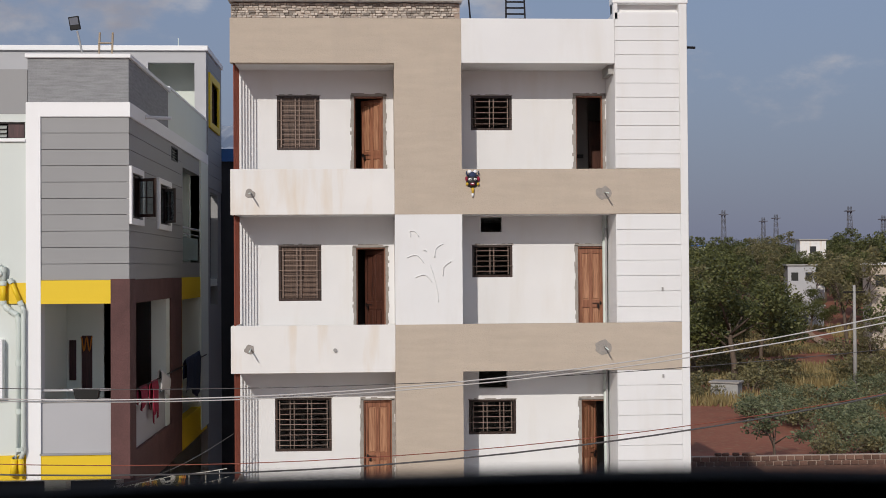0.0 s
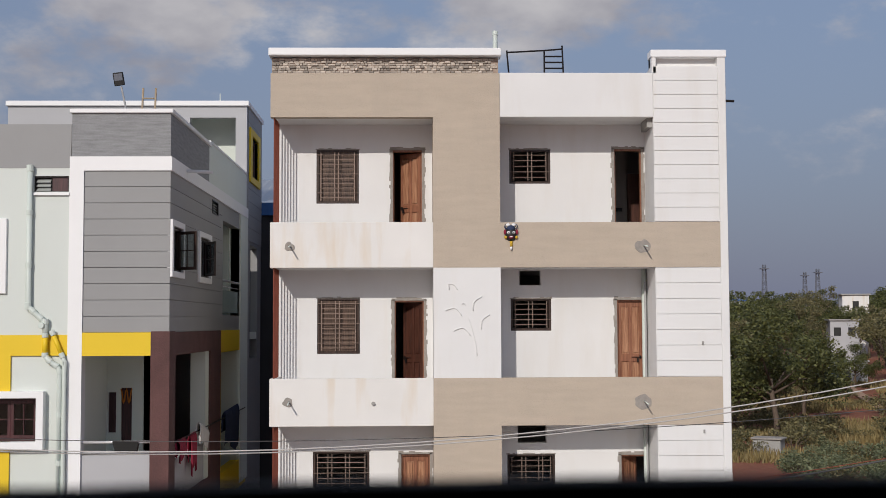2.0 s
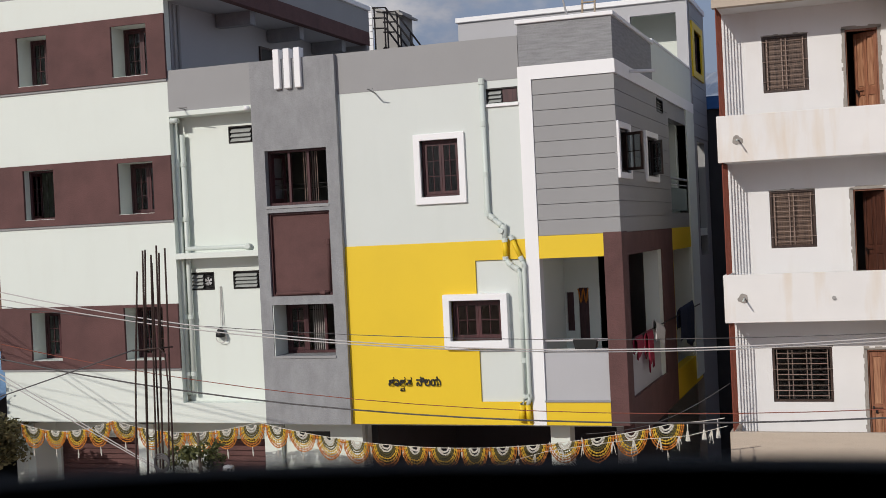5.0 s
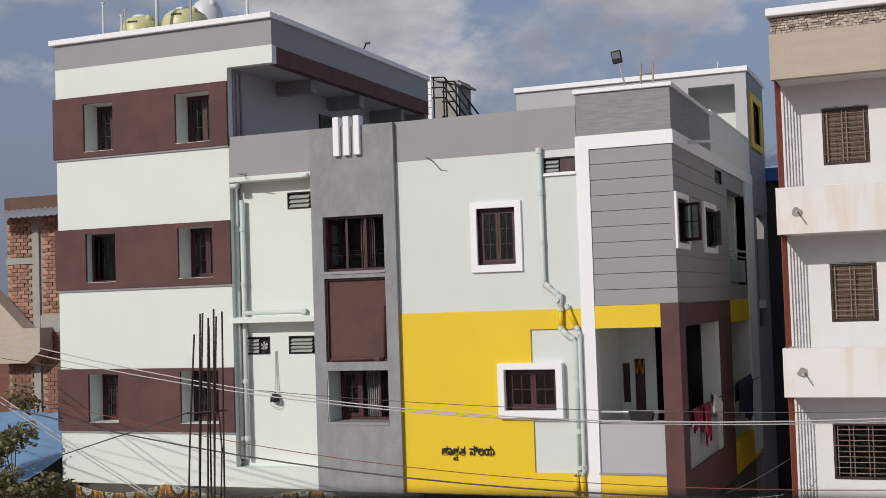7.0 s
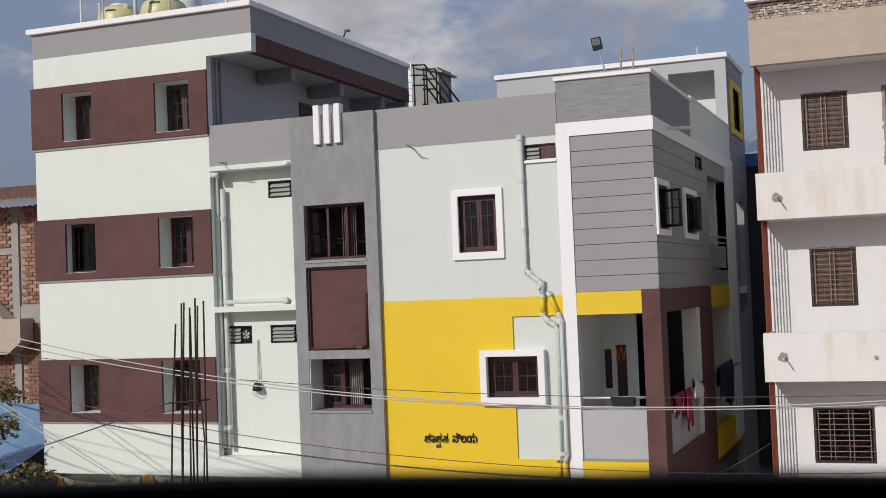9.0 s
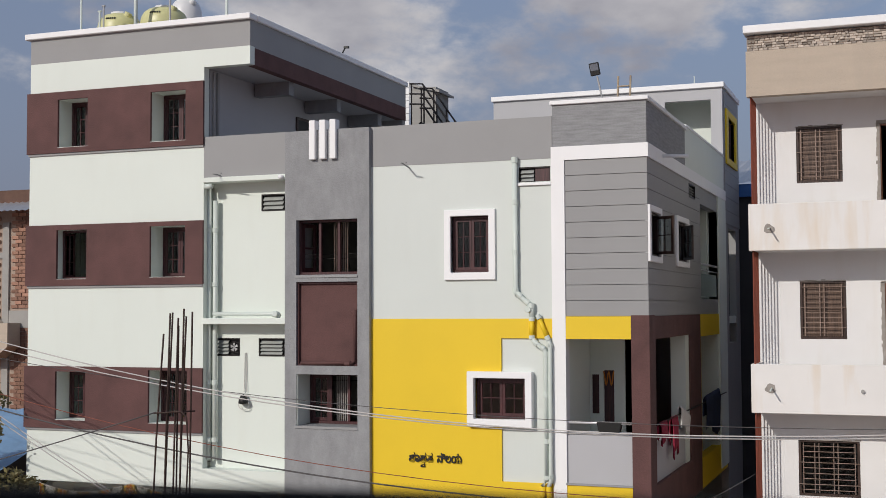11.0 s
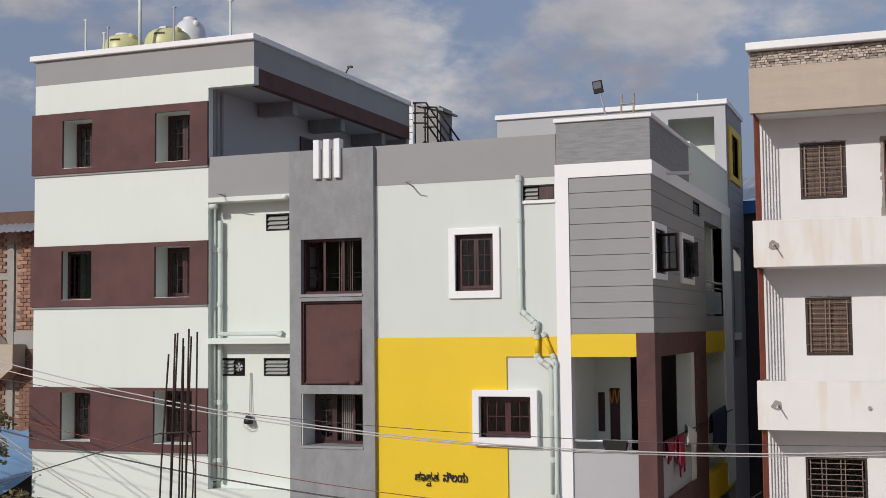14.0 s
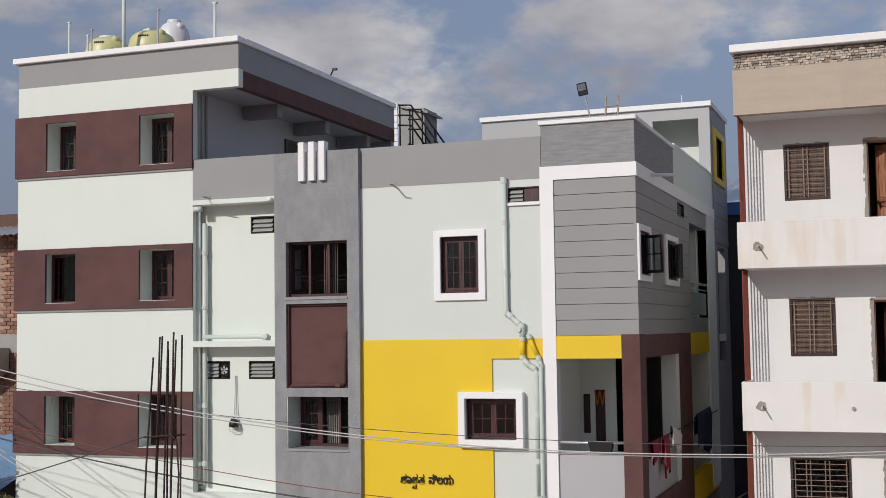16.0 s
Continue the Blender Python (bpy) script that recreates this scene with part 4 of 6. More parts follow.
part("rain_pipe", MB().tube([(-7.25, LF - 0.08, 11.16), (-7.25, LF - 0.08, 8.55), (-7.18, LF - 0.08, 8.45), (-6.98, LF - 0.08, 8.28), (-6.92, LF - 0.08, 8.2), (-6.92, LF - 0.08, 7.98)], 0.052, 12), PVC, house, smooth=True)
part("rain_pipe", MB().tube([(-6.92, LF - 0.08, 7.98), (-6.92, LF - 0.08, 7.62)], 0.052, 12).tube([(-6.78, LF - 0.08, 8.02), (-6.6, LF - 0.08, 7.6)], 0.042, 12), YELLOW, house, smooth=True)
part("rain_pipe", MB().tube([(-6.92, LF - 0.08, 7.62), (-6.86, LF - 0.08, 7.52), (-6.68, LF - 0.08, 7.4), (-6.64, LF - 0.08, 7.3), (-6.64, LF - 0.08, 4.85), (-6.72, LF - 0.08, 4.72)], 0.052, 12).tube([(-6.6, LF - 0.08, 7.6), (-6.55, LF - 0.1, 7.5), (-6.55, LF - 0.1, 4.85), (-6.6, LF - 0.1, 4.72)], 0.042, 12), PVC, house, smooth=True)
part("rain_pipe", MB().tube([(-6.72, LF - 0.08, 4.72), (-6.74, LF - 0.08, 4.4)], 0.062, 12).tube([(-6.6, LF - 0.1, 4.72), (-6.58, LF - 0.1, 4.4)], 0.052, 12), YELLOW, house, smooth=True)
for x, z in ((-7.25, 10.3), (-7.25, 9.3), (-6.64, 6.5), (-6.64, 5.6), (-6.92, 8.24), (-6.64, 7.3), (-7.25, 8.52)):
    part("pipe_socket", MB().tube([(x, LF - 0.08, z - 0.05), (x, LF - 0.08, z + 0.05)], 0.060, 12), PVC, house)
for (xa, za), (xb, zb) in (((-7.25, 8.60), (-7.25, 8.50)), ((-7.20, 8.475), (-7.13, 8.41)), ((-7.05, 8.34), (-6.98, 8.28)), ((-6.92, 8.02), (-6.92, 7.94)), ((-6.92, 7.66), (-6.92, 7.58)), ((-6.87, 7.53), (-6.80, 7.48)), ((-6.74, 7.44), (-6.67, 7.39)), ((-6.64, 4.93), (-6.64, 4.85))):
    part("pipe_socket", MB().tube([(xa, LF - 0.08, za), (xb, LF - 0.08, zb)], 0.062, 12), PVC, house, bevel=0.006)
for xa, za, xb, zb in ((-6.80, 8.07, -6.76, 7.98), (-6.62, 7.65, -6.58, 7.56), (-6.55, 7.50, -6.55, 7.42), (-6.55, 4.95, -6.55, 4.87)):
    part("pipe_socket", MB().tube([(xa, LF - 0.09, za), (xb, LF - 0.09, zb)], 0.052, 12), PVC, house, bevel=0.006)
part("inspection_cap", MB().tube([(-6.98, LF - 0.06, 8.17), (-6.98, LF - 0.17, 8.17)], 0.06, 14), PVC, house, bevel=0.008)
part("pipe_socket", MB().tube([(-7.25, LF - 0.08, 11.20), (-7.25, LF - 0.08, 11.08)], 0.066, 12), PVC, house, bevel=0.006)
for x in (-14.40, -14.25):
    for z in (5.35, 6.6, 8.75, 9.95):
        part("pipe_socket", MB().tube([(x, LF + 0.2, z - 0.05), (x, LF + 0.2, z + 0.05)], 0.066, 12), PVC, house, bevel=0.006)
part("pipe_socket", MB().tube([(-12.72, LF + 0.02, 8.095), (-12.58, LF + 0.02, 8.075)], 0.066, 12), PVC, house, bevel=0.006)
part("inspection_cap", MB().tube([(-12.62, LF + 0.02, 8.10), (-12.62, LF - 0.09, 8.10)], 0.06, 14), PVC, house, bevel=0.008)
part("pipe_socket", MB().tube([(-10.75, CF + 0.06, 8.06), (-10.75, CF + 0.06, 8.18)], 0.055, 10), BROWN, house)
part("pipe_socket", MB().tube([(-10.86, CF + 0.06, 7.06), (-10.98, CF + 0.06, 7.06)], 0.052, 10), BROWN, house)
part("drip_rod", MB().tube([(-9.55, LF + 0.02, 11.10), (-9.55, LF - 0.45, 11.16)], 0.015, 8), GREY, house)
part("drip_rod", MB().tube([(-9.55, LF - 0.44, 11.16), (-9.42, LF - 0.46, 11.15)], 0.013, 8), GREY, house)
# white portal and grey siding at the corner
SX = -4.62
part("portal", MB().box(-6.52, -6.25, LF - 0.03, LF + 0.25, 4.31, 11.37).box(-6.25, SX + 0.03, LF - 0.03, LF + 0.25, 11.1, 11.37).box(SX - 0.2, SX + 0.03, LF + 0.25, 34.2, 11.1, 11.37), CLEANW, house, "white portal band")
part("wall", MB().box(-6.25, SX - 0.02, LF + 0.03, LF + 0.25, 8.03, 11.1), GREY, house)
SW = [(0.15, 1.15, 9.2, 10.06), (3.15, 4.45, 9.2, 10.06), (4.85, 5.7, 10.72, 11.04), (6.5, 9.4, 8.40, 10.70)]
part("side_wall", MB(side(SX - 0.02, LF)).wall(0.25, 10.8, 8.03, 11.1, 0, 0.22, SW), GREY, house, "grey clad side wall")
n = 10
for i in range(n):
    z0, z1 = 8.03 + 3.07 * i / n + 0.006, 8.03 + 3.07 * (i + 1) / n - 0.006
    part("cladding_board", MB().box(-6.25, SX, LF, LF + 0.03, z0, z1), GREY, house)
    cuts = [0.032] + [u for w in SW if w[2] <= z0 and w[3] >= z1 for u in w[:2]] + [6.45]
    for u0, u1 in zip(cuts[::2], cuts[1::2]):
        if u1 - u0 > 0.05:
            part("cladding_board", MB(side(SX, LF)).wall(u0, min(u1, 6.45), z0, z1, 0, 0.02, [w for w in SW[:3] if w[2] < z1 and w[3] > z0]), GREY, house)
for u0, u1, z0, z1 in SW[:2]:
    part("window_surround", MB(side(SX, LF)).wall(u0 - 0.14, u1 + 0.14, z0 - 0.12, z1 + 0.12, -0.05, 0.05, [(u0, u1, z0, z1)]), CLEANW, house, "proud white window surround", bevel=0.006)
    casement(house, side(SX - 0.03, LF + u0), u1 - u0, z0, z1, 2, 2, opened=62 if u0 < 1 else 30, one_open=True, label="dark casement window with one sash open", wood=DARKFRAME)
louvre(house, side(SX, LF + 4.85), 0.85, 10.72, 11.04, 4)
part("side_wall", MB().box(SX - 0.25, SX + 0.02, LF + 9.4, LF + 10.8, 4.0, 11.1), MINT, house)
part("jamb", MB().box(-6.0, SX - 0.26, LF + 9.2, LF + 9.4, 8.1, 10.72), MINT, house)
part("balcony_back", MB().box(-6.2, -6.0, LF + 6.3, LF + 9.6, 8.1, 11.0), MINT, house)
part("balcony_rail", MB().tube([(SX - 0.05, LF + 6.5, 9.25), (SX - 0.05, LF + 9.4, 9.25)], 0.03, 8).tube([(SX - 0.05, LF + 6.5, 9.1), (SX - 0.05, LF + 9.4, 9.1)], 0.015, 8), STEEL, house)
part("balcony_glass", MB().box(SX - 0.06, SX - 0.045, LF + 6.6, LF + 9.3, 8.46, 9.02), FROST, house, "frosted glass balustrade")
# top box on the corner
part("parapet", MB().box(-6.49, SX, LF - 0.01, LF + 0.2, 11.37, 12.2).box(SX - 0.2, SX, LF + 0.2, 27.8, 11.37, 12.2).box(-6.49, -6.3, LF + 0.2, 27.8, 11.37, 12.2), COMBED, house, "grey combed parapet box")
part("coping", MB().box(-6.53, SX + 0.05, LF - 0.06, LF + 0.25, 12.2, 12.28).box(SX - 0.25, SX + 0.05, LF + 0.25, 27.9, 12.2, 12.28), CLEANW, house, "white coping", bevel=0.01)
part("parapet", MB().box(SX - 0.2, SX, 27.8, 34.0, 11.37, 12.30), MINT, house, "pale mint parapet")
part("coping", MB().box(SX - 0.22, SX + 0.02, 27.9, 34.0, 12.30, 12.35), CLEANW, house)
part("spout", MB().tube([(SX, 24.9, 11.28), (SX + 0.55, 24.9, 11.25)], 0.035, 8), CLEANW, house, smooth=True)
# terrace and hidden floors
part("roof_slab", MB().box(AX1, SX - 0.2, LF + 0.2, 34.0, 11.0, 11.1), CEMENT, house)
part("floor_slab", MB().box(AX0 + 0.2, SX - 0.02, LF + 0.26, 37.0, 7.75, 7.95), MINT, house)
part("floor_slab", MB().box(AX0, SX - 0.24, LF + 0.52, 37.0, 4.2, 4.309), MINT, house)
part("floor_slab", MB().box(AX0 + 0.2, AX1 - 0.2, LF + 0.6, 32.1, 11.0, 11.1), MINT, house)
part("partition", MB().box(AX0 + 0.2, -6.9, 27.6, 27.7, 4.31, 10.98), SHADEIN, house)
part("partition", MB().box(AX0 + 0.2, AX1 - 0.2, 27.6, 27.7, 11.1, 13.5), SHADEIN, house)
part("rear_wall", MB().box(AX0, SX - 0.3, 36.8, 37.0, 0, 11.1), MINT, house)
# upper rear block
part("wall", MB().wall(-11.2, SX, 11.1, 14.22, 34.0, 34.2, [(-6.19, -4.93, 11.1, 13.9)]), LIGHTGREY, house, "grey stair-head wall")
part("side_wall", MB(side(SX, 34.2)).wall(0, 3.0, 0, 14.22, 0, 0.2, [(0.5, 2.0, 12.2, 13.5), (0.6, 2.2, 7.2, 10.4)]), GREY, house, "grey clad side wall")
for i in range(10):
    part("cladding_board", MB(side(SX + 0.02, 34.2)).wall(0, 3.0, 10.5 + 0.37 * i, 10.86 + 0.37 * i, 0, 0.02, [(0.5, 2.0, 12.2, 13.5)]), GREY, house)
part("window_surround", MB(side(SX + 0.02, 34.2)).wall(0.15, 2.35, 12.16, 13.70, -0.05, 0.1, [(0.55, 2.0, 12.35, 13.5)]), YELLOW, house, "bright yellow window surround", bevel=0.01)
casement(house, side(SX - 0.06, 34.75), 1.45, 12.35, 13.5, 2, 2)
part("partition", MB().box(-6.7, SX - 0.2, 35.1, 35.2, 11.1, 14.2), MINT, house)
part("wall", MB().box(-11.2, SX - 0.2, 36.9, 37.2, 11.0, 14.22).box(-6.9, -6.7, 34.2, 36.9, 11.1, 14.22), MINT, house)
part("roof_slab", MB().box(-11.25, SX + 0.06, 33.92, 37.3, 14.22, 14.36), CLEANW, house, "white roof slab edge", bevel=0.01)
# corner balcony on the first floor
part("beam", MB().box(-6.25, -4.96, LF - 0.02, LF + 0.22, 7.59, 8.03), YELLOW, house, "bright yellow beam")
part("pillar", MB().box(-4.96, SX + 0.02, LF - 0.04, LF + 0.5, 4.31, 8.05), BROWN, house, "brown textured pillar", bevel=0.006)
part("side_wall", MB(side(SX + 0.01, LF)).wall(0.5, 6.2, 3.9, 8.03, 0, 0.22, [(0.6, 4.7, 4.75, 7.58)]), BROWN, house, "brown textured wall frame")
part("side_wall", MB(side(SX, LF)).wall(6.2, 10.6, 3.9, 8.03, 0, 0.22, [(6.3, 10.4, 4.62, 7.5)]), YELLOW, house)
part("pillar", MB().box(SX - 0.36, SX - 0.03, LF + 4.25, LF + 4.7, 4.31, 7.6), MINT, house)
part("pillar", MB().box(SX - 0.55, SX - 0.03, LF + 9.3, LF + 9.8, 4.31, 7.6), MINT, house)
part("balcony_wall", MB().box(-6.25, -4.96, LF + 0.02, LF + 0.14, 4.77, 5.73).box(SX - 0.16, SX - 0.06, LF + 0.5, LF + 4.6, 4.75, 5.55), LIGHTGREY, house, "pale grey balcony wall")
part("balcony_wall", MB().box(-6.25, -4.96, LF - 0.015, LF + 0.14, 4.31, 4.77), YELLOW, house)
part("ledge", MB().box(-6.27, -4.94, LF - 0.04, LF + 0.02, 4.765, 4.80), GREY, house)
for z in (5.78, 5.97):
    part("rail", MB().tube([(-6.25, LF + 0.08, z), (-4.96, LF + 0.08, z)], 0.028, 10), STEEL, house, "steel rail", smooth=True)
part("partition", MB().wall(-6.27, SX - 0.75, 4.31, 7.75, 25.4, 25.55, [(-6.24, -6.08, 5.98, 6.80), (-5.98, -5.76, 4.31, 6.89)]), MINT, house, "pale mint wall behind the balcony")
part("partition", MB().box(-6.9, -6.27, LF + 0.3, 28.6, 4.31, 7.75), MINT, house)
# dark wood colour stands in for the shaded balcony interior
part("partition", MB().box(SX - 0.9, SX - 0.75, 25.4, 33.0, 4.31, 7.75), DARKWOOD, house, "partition coloured dark for the shade inside the balcony")
part("door", MB().box(-5.98, -5.76, 25.46, 25.5, 4.31, 6.89), DARKWOOD, house, "dark timber door with a marigold string")
part("window", MB().box(-6.24, -6.08, 25.48, 25.52, 5.98, 6.80), DARKWOOD, house)
part("flower_string", MB().tube([(-5.98 + 0.22 * t, 25.39, 6.87 - 0.3 * math.sin(t * math.pi * 2) ** 2) for t in [i / 16 for i in range(17)]], 0.014, 6), MARIGOLD, house, "marigold flower string")
# ground floor, set back in shade
part("wall", MB().wall(AX0 + 0.4, -10.6, 0, 4.2, LF + 1.2, LF + 1.4, [(-18.6, -15.9, 0.1, 3.75), (-14.6, -12.8, 0.1, 3.75)]), MINT, house)
part("wall", MB().box(-19.12, -18.7, LF + 0.4, LF + 1.2, 0, 4.2).box(-15.9, -15.5, LF + 0.4, LF + 1.2, 0, 4.2).box(-12.7, -12.3, LF + 0.4, LF + 1.2, 0, 4.2), MINT, house)
for x0, x1 in ((-18.6, -15.9), (-14.6, -12.8)):
    sh = part("rolling_shutter", MB().box(x0 - 0.04, x1 + 0.04, LF + 1.3, LF + 1.33, 0.1, 3.75), BROWN, house, "closed maroon rolling shutter")
    for k in range(30):
        part("slat", MB().box(x0, x1, LF + 1.27, LF + 1.302, 0.12 + k * 0.12, 0.22 + k * 0.12), BROWN, sh)
# car port shade is painted into these walls
part("wall", MB().box(-10.6, -10.45, LF + 1.4, 30, 0, 4.2).box(-10.45, -5, 30, 30.2, 0, 4.2), SHADECEM, house, "car port wall, painted dark for the shade there")
part("column", MB().box(-5.75, -5.4, LF + 4.2, LF + 4.6, 0, 4.2), LIGHTGREY, house)
for x in (-9.6, -8.0):
    part("door", MB().box(x, x + 0.95, 29.9, 29.98, 0.1, 2.2), DARKWOOD, house, "dark timber door")
part("column", MB().box(-6.35, -5.95, LF + 0.6, LF + 1.0, 0, 4.2), MINT, house)
part("wall", MB().wall(-12.28, -10.45, 0, 4.2, LF + 0.55, LF + 0.7, [(-12.0, -11.2, 3.85, 4.05)]), MINT, house)
part("ventilator", MB().box(-12.0, -11.2, LF + 0.66, LF + 0.69, 3.85, 4.05), BLACK, house)

# window ledge, with its shade painted in as black
lv = []
for i in range(33):
    az = -50 + i * 80 / 32
    lift = 0.018 * radians(max(0, -15 - az)) + 0.013 * radians(max(0, az - 2))
    for r, z in ((0.44, 0.0), (0.44, -1.4), (0.46, -1.4), (0.46, 0.0)):
        lv.append((r * math.sin(radians(az)), r * math.cos(radians(az)), EYE - 0.0756 + z + (lift if z == 0 else 0)))
lf = [(i * 4 + k, i * 4 + (k + 1) % 4, (i + 1) * 4 + (k + 1) % 4, (i + 1) * 4 + k) for i in range(32) for k in range(4)]
solo("window_ledge", MB().add(lv, lf + [(0, 1, 2, 3), (131, 130, 129, 128)]), SHADEBLACK, "curved window ledge close to the viewer, its shade painted black", "ledge", kind="structure")
# unseen black box added round the camera to block sun from the ledge
solo("wall_viewer_room", MB().box(-1.4, 1.4, -1.6, -1.5, 0, 9.4).box(-1.4, -1.3, -1.5, 0.5, 0, 9.4).box(1.3, 1.4, -1.5, 0.5, 0, 9.4), SHADEBLACK, "unseen black walls added to keep the sun off the ledge", "wall", kind="structure")
solo("ceiling", MB().box(-1.3, 1.3, -1.5, 0.5, 9.2, 9.4), SHADEBLACK, "unseen black ceiling added to keep light off the ledge", "ceiling", kind="structure")
solo("floor", MB().box(-1.3, 1.3, -1.5, 0.5, 6.65, 6.75), SHADEBLACK, "unseen black floor added to close off light below the viewer", "floor", kind="structure")

# ---- on the roofs ----


def water_tank(x, y, z, r, h, material, label):
    t = thing("water_tank", (x, y, z), label, "water tank", "roof tanks")
    prof = [(0.0, z), (r * 0.96, z), (r, z + 0.04)]
    for i in range(6):
        a = z + 0.06 + (h * 0.62) * i / 6
        prof += [(r, a), (r * 1.02, a + h * 0.05), (r, a + h * 0.09)]
    prof += [(r * 0.99, z + h * 0.70), (r * 0.95, z + h * 0.78), (r * 0.85, z + h * 0.86), (r * 0.68, z + h * 0.92), (r * 0.46, z + h * 0.955), (0.0, z + h * 0.96)]
    part("body", MB().lathe(x, y, prof, 32), material, t, smooth=True)
    part("lid", MB().lathe(x, y, [(r * 0.40, z + h * 0.94), (r * 0.42, z + h * 0.97), (r * 0.40, z + h), (0, z + h * 1.01)], 20), TANKWHITE, t, smooth=True)
    part("inlet", MB(pose(x + r * 0.62, y - r * 0.35, z + h * 0.86, 0, 30, 0)).lathe(0, 0, [(0.0, 0.0), (0.09, 0.0), (0.09, 0.11), (0.0, 0.12)], 14), TANKWHITE if material is TANKWHITE else material, t)
    if material is TANKMAT:
        for k in range(5):
            a = radians(-93 + k * 6)
            rr = r * 0.945
            part("mark", MB(pose(x + rr * math.cos(a), y + rr * math.sin(a), z + h * 0.80, 0, 0, math.degrees(a) + 90) @ pose(0, 0, 0, -38)).box(-0.016, 0.016, -0.006, 0.006, -0.026, 0.026), BLACK, t)
    return t


water_tank(-17.93, 25.2, 14.3, 0.54, 1.18, TANKMAT, "pale yellow plastic water tank on the roof")
water_tank(-16.66, 25.2, 14.3, 0.57, 1.22, TANKMAT, "pale yellow plastic water tank on the roof")
water_tank(-17.2, 27.0, 14.5, 0.42, 1.74, TANKWHITE, "small white plastic water tank on the roof")
solo("tank_stand", MB().box(-18.7, -16.0, 24.5, 27.6, 13.70, 14.3).box(-17.7, -16.8, 26.5, 27.5, 14.3, 14.5), CEMENT, "low cement platform under the water tanks", "platform")
for x, top, mt, r in ((-18.36, 15.66, PVC, 0.026), (-16.82, 17.2, PVC, 0.045), (-14.37, 15.72, PVC, 0.034), (-17.83, 15.3, PVC, 0.024), (-17.72, 15.42, PVCGREY, 0.022), (-15.88, 15.72, PVCGREY, 0.026)):
    solo("roof_pipe", MB().tube([(x, 24.25, 13.7), (x, 24.25, top)], r, 10).tube([(x - r * 1.9, 24.25, top), (x + r * 1.9, 24.25, top)], r * 0.9, 8), mt, "upright plastic pipe with a tee on the roof", "pipe", "roof pipes", smooth=True)
solo("parapet_lamp", MB().tube([(-13.36, 28.2, 14.66), (-13.25, 28.2, 14.85)], 0.02, 8).box(-13.28, -13.16, 28.16, 28.25, 14.83, 14.88), BLACK, "small black lamp on the roof parapet", "lamp")

stair = thing("steel_stair", (-12.6, 33.6, 11.1), "black steel roof stair with tube railings", "stair")
for y in (33.4, 34.2):
    part("stringer", MB().add([(-13.4, y, 13.55), (-11.24, y, 11.1), (-11.08, y, 11.1), (-13.24, y, 13.7), (-13.4, y + 0.03, 13.55), (-11.24, y + 0.03, 11.1), (-11.08, y + 0.03, 11.1), (-13.24, y + 0.03, 13.7)], [(0, 1, 2, 3), (7, 6, 5, 4), (0, 4, 5, 1), (1, 5, 6, 2), (2, 6, 7, 3), (3, 7, 4, 0)]), BLACKIRON, stair)
    for k in range(3):
        part("rail", MB().tube([(-13.6, y, 14.83 - 0.3 * k), (-13.2, y, 14.80 - 0.3 * k), (-11.48, y, 12.35 - 0.3 * k)], 0.028, 8), BLACKIRON, stair)
    for k in range(6):
        x = -13.55 + k * 0.4
        zt = 14.81 if x < -13.2 else 14.80 - (x + 13.2) * 1.424
        part("post", MB().tube([(x, y, zt), (x, y, zt - 1.2)], 0.025, 8), BLACKIRON, stair)
for k in range(10):
    part("tread", MB().box(-13.24 + k * 0.208, -13.0 + k * 0.208, 33.42, 34.2, 13.45 - k * 0.235, 13.48 - k * 0.235), BLACKIRON, stair)
stair_head = thing("stair_head", (-13.8, 35.4, 11.1), "grey cement stair head with a white slatted panel", "stair head")
part("wall", MB().box(-14.15, -13.35, 34.9, 36.0, 11.1, 14.98), CEMENT, stair_head)
part("roof", MB().add([(-14.2, 34.8, 15.12), (-13.2, 34.8, 14.86), (-13.2, 36.1, 14.86), (-14.2, 36.1, 15.12), (-14.2, 34.8, 15.05), (-13.2, 34.8, 14.79), (-13.2, 36.1, 14.79), (-14.2, 36.1, 15.05)], [(0, 1, 2, 3), (7, 6, 5, 4), (0, 4, 5, 1), (1, 5, 6, 2), (2, 6, 7, 3), (3, 7, 4, 0)]), CEMENT, stair_head)
for k in range(9):
    part("slat", MB().box(-14.52, -14.2, 34.8, 34.85, 13.4 + k * 0.2, 13.58 + k * 0.2), CLEANW, stair_head, "white painted slat")
part("post", MB().box(-14.46, -14.26, 34.86, 34.95, 11.1, 15.2), CEMENT, stair_head)

solo("lightning_rod", MB().tube([(-5.6, 35.5, 14.36), (-5.6, 35.5, 14.85)], 0.015, 6), PVC, "thin upright rod on the stair head roof", "rod")
flood = thing("floodlight", (-5.64, 24.1, 12.28), "black square floodlight on a thin pole", "floodlight")
part("pole", MB().tube([(-5.64, 24.1, 11.1), (-5.64, 24.1, 12.4), (-5.74, 24.1, 12.85)], 0.02, 8), PVCGREY, flood)
part("head", MB(pose(-5.78, 24.05, 12.99, 10, -8, 0)).box(-0.10, 0.10, -0.02, 0.04, -0.13, 0.13), BLACK, flood, bevel=0.012)
part("lens", MB(pose(-5.78, 24.05, 12.99, 10, -8, 0)).box(-0.08, 0.08, -0.026, -0.02, -0.03, 0.105), MASTGREY, flood)
BAMBOO = wood_mat("pale_bamboo", (0.30, 0.22, 0.14), (0.52, 0.42, 0.30))
ladder = thing("ladder", (-5.42, 25.2, 11.1), "short bamboo ladder leaning on the terrace", "ladder")
for x in (-5.56, -5.30):
    part("rail", MB().tube([(x, 24.9, 11.1), (x + 0.02, 25.15, 13.02)], 0.022, 8), BAMBOO, ladder)
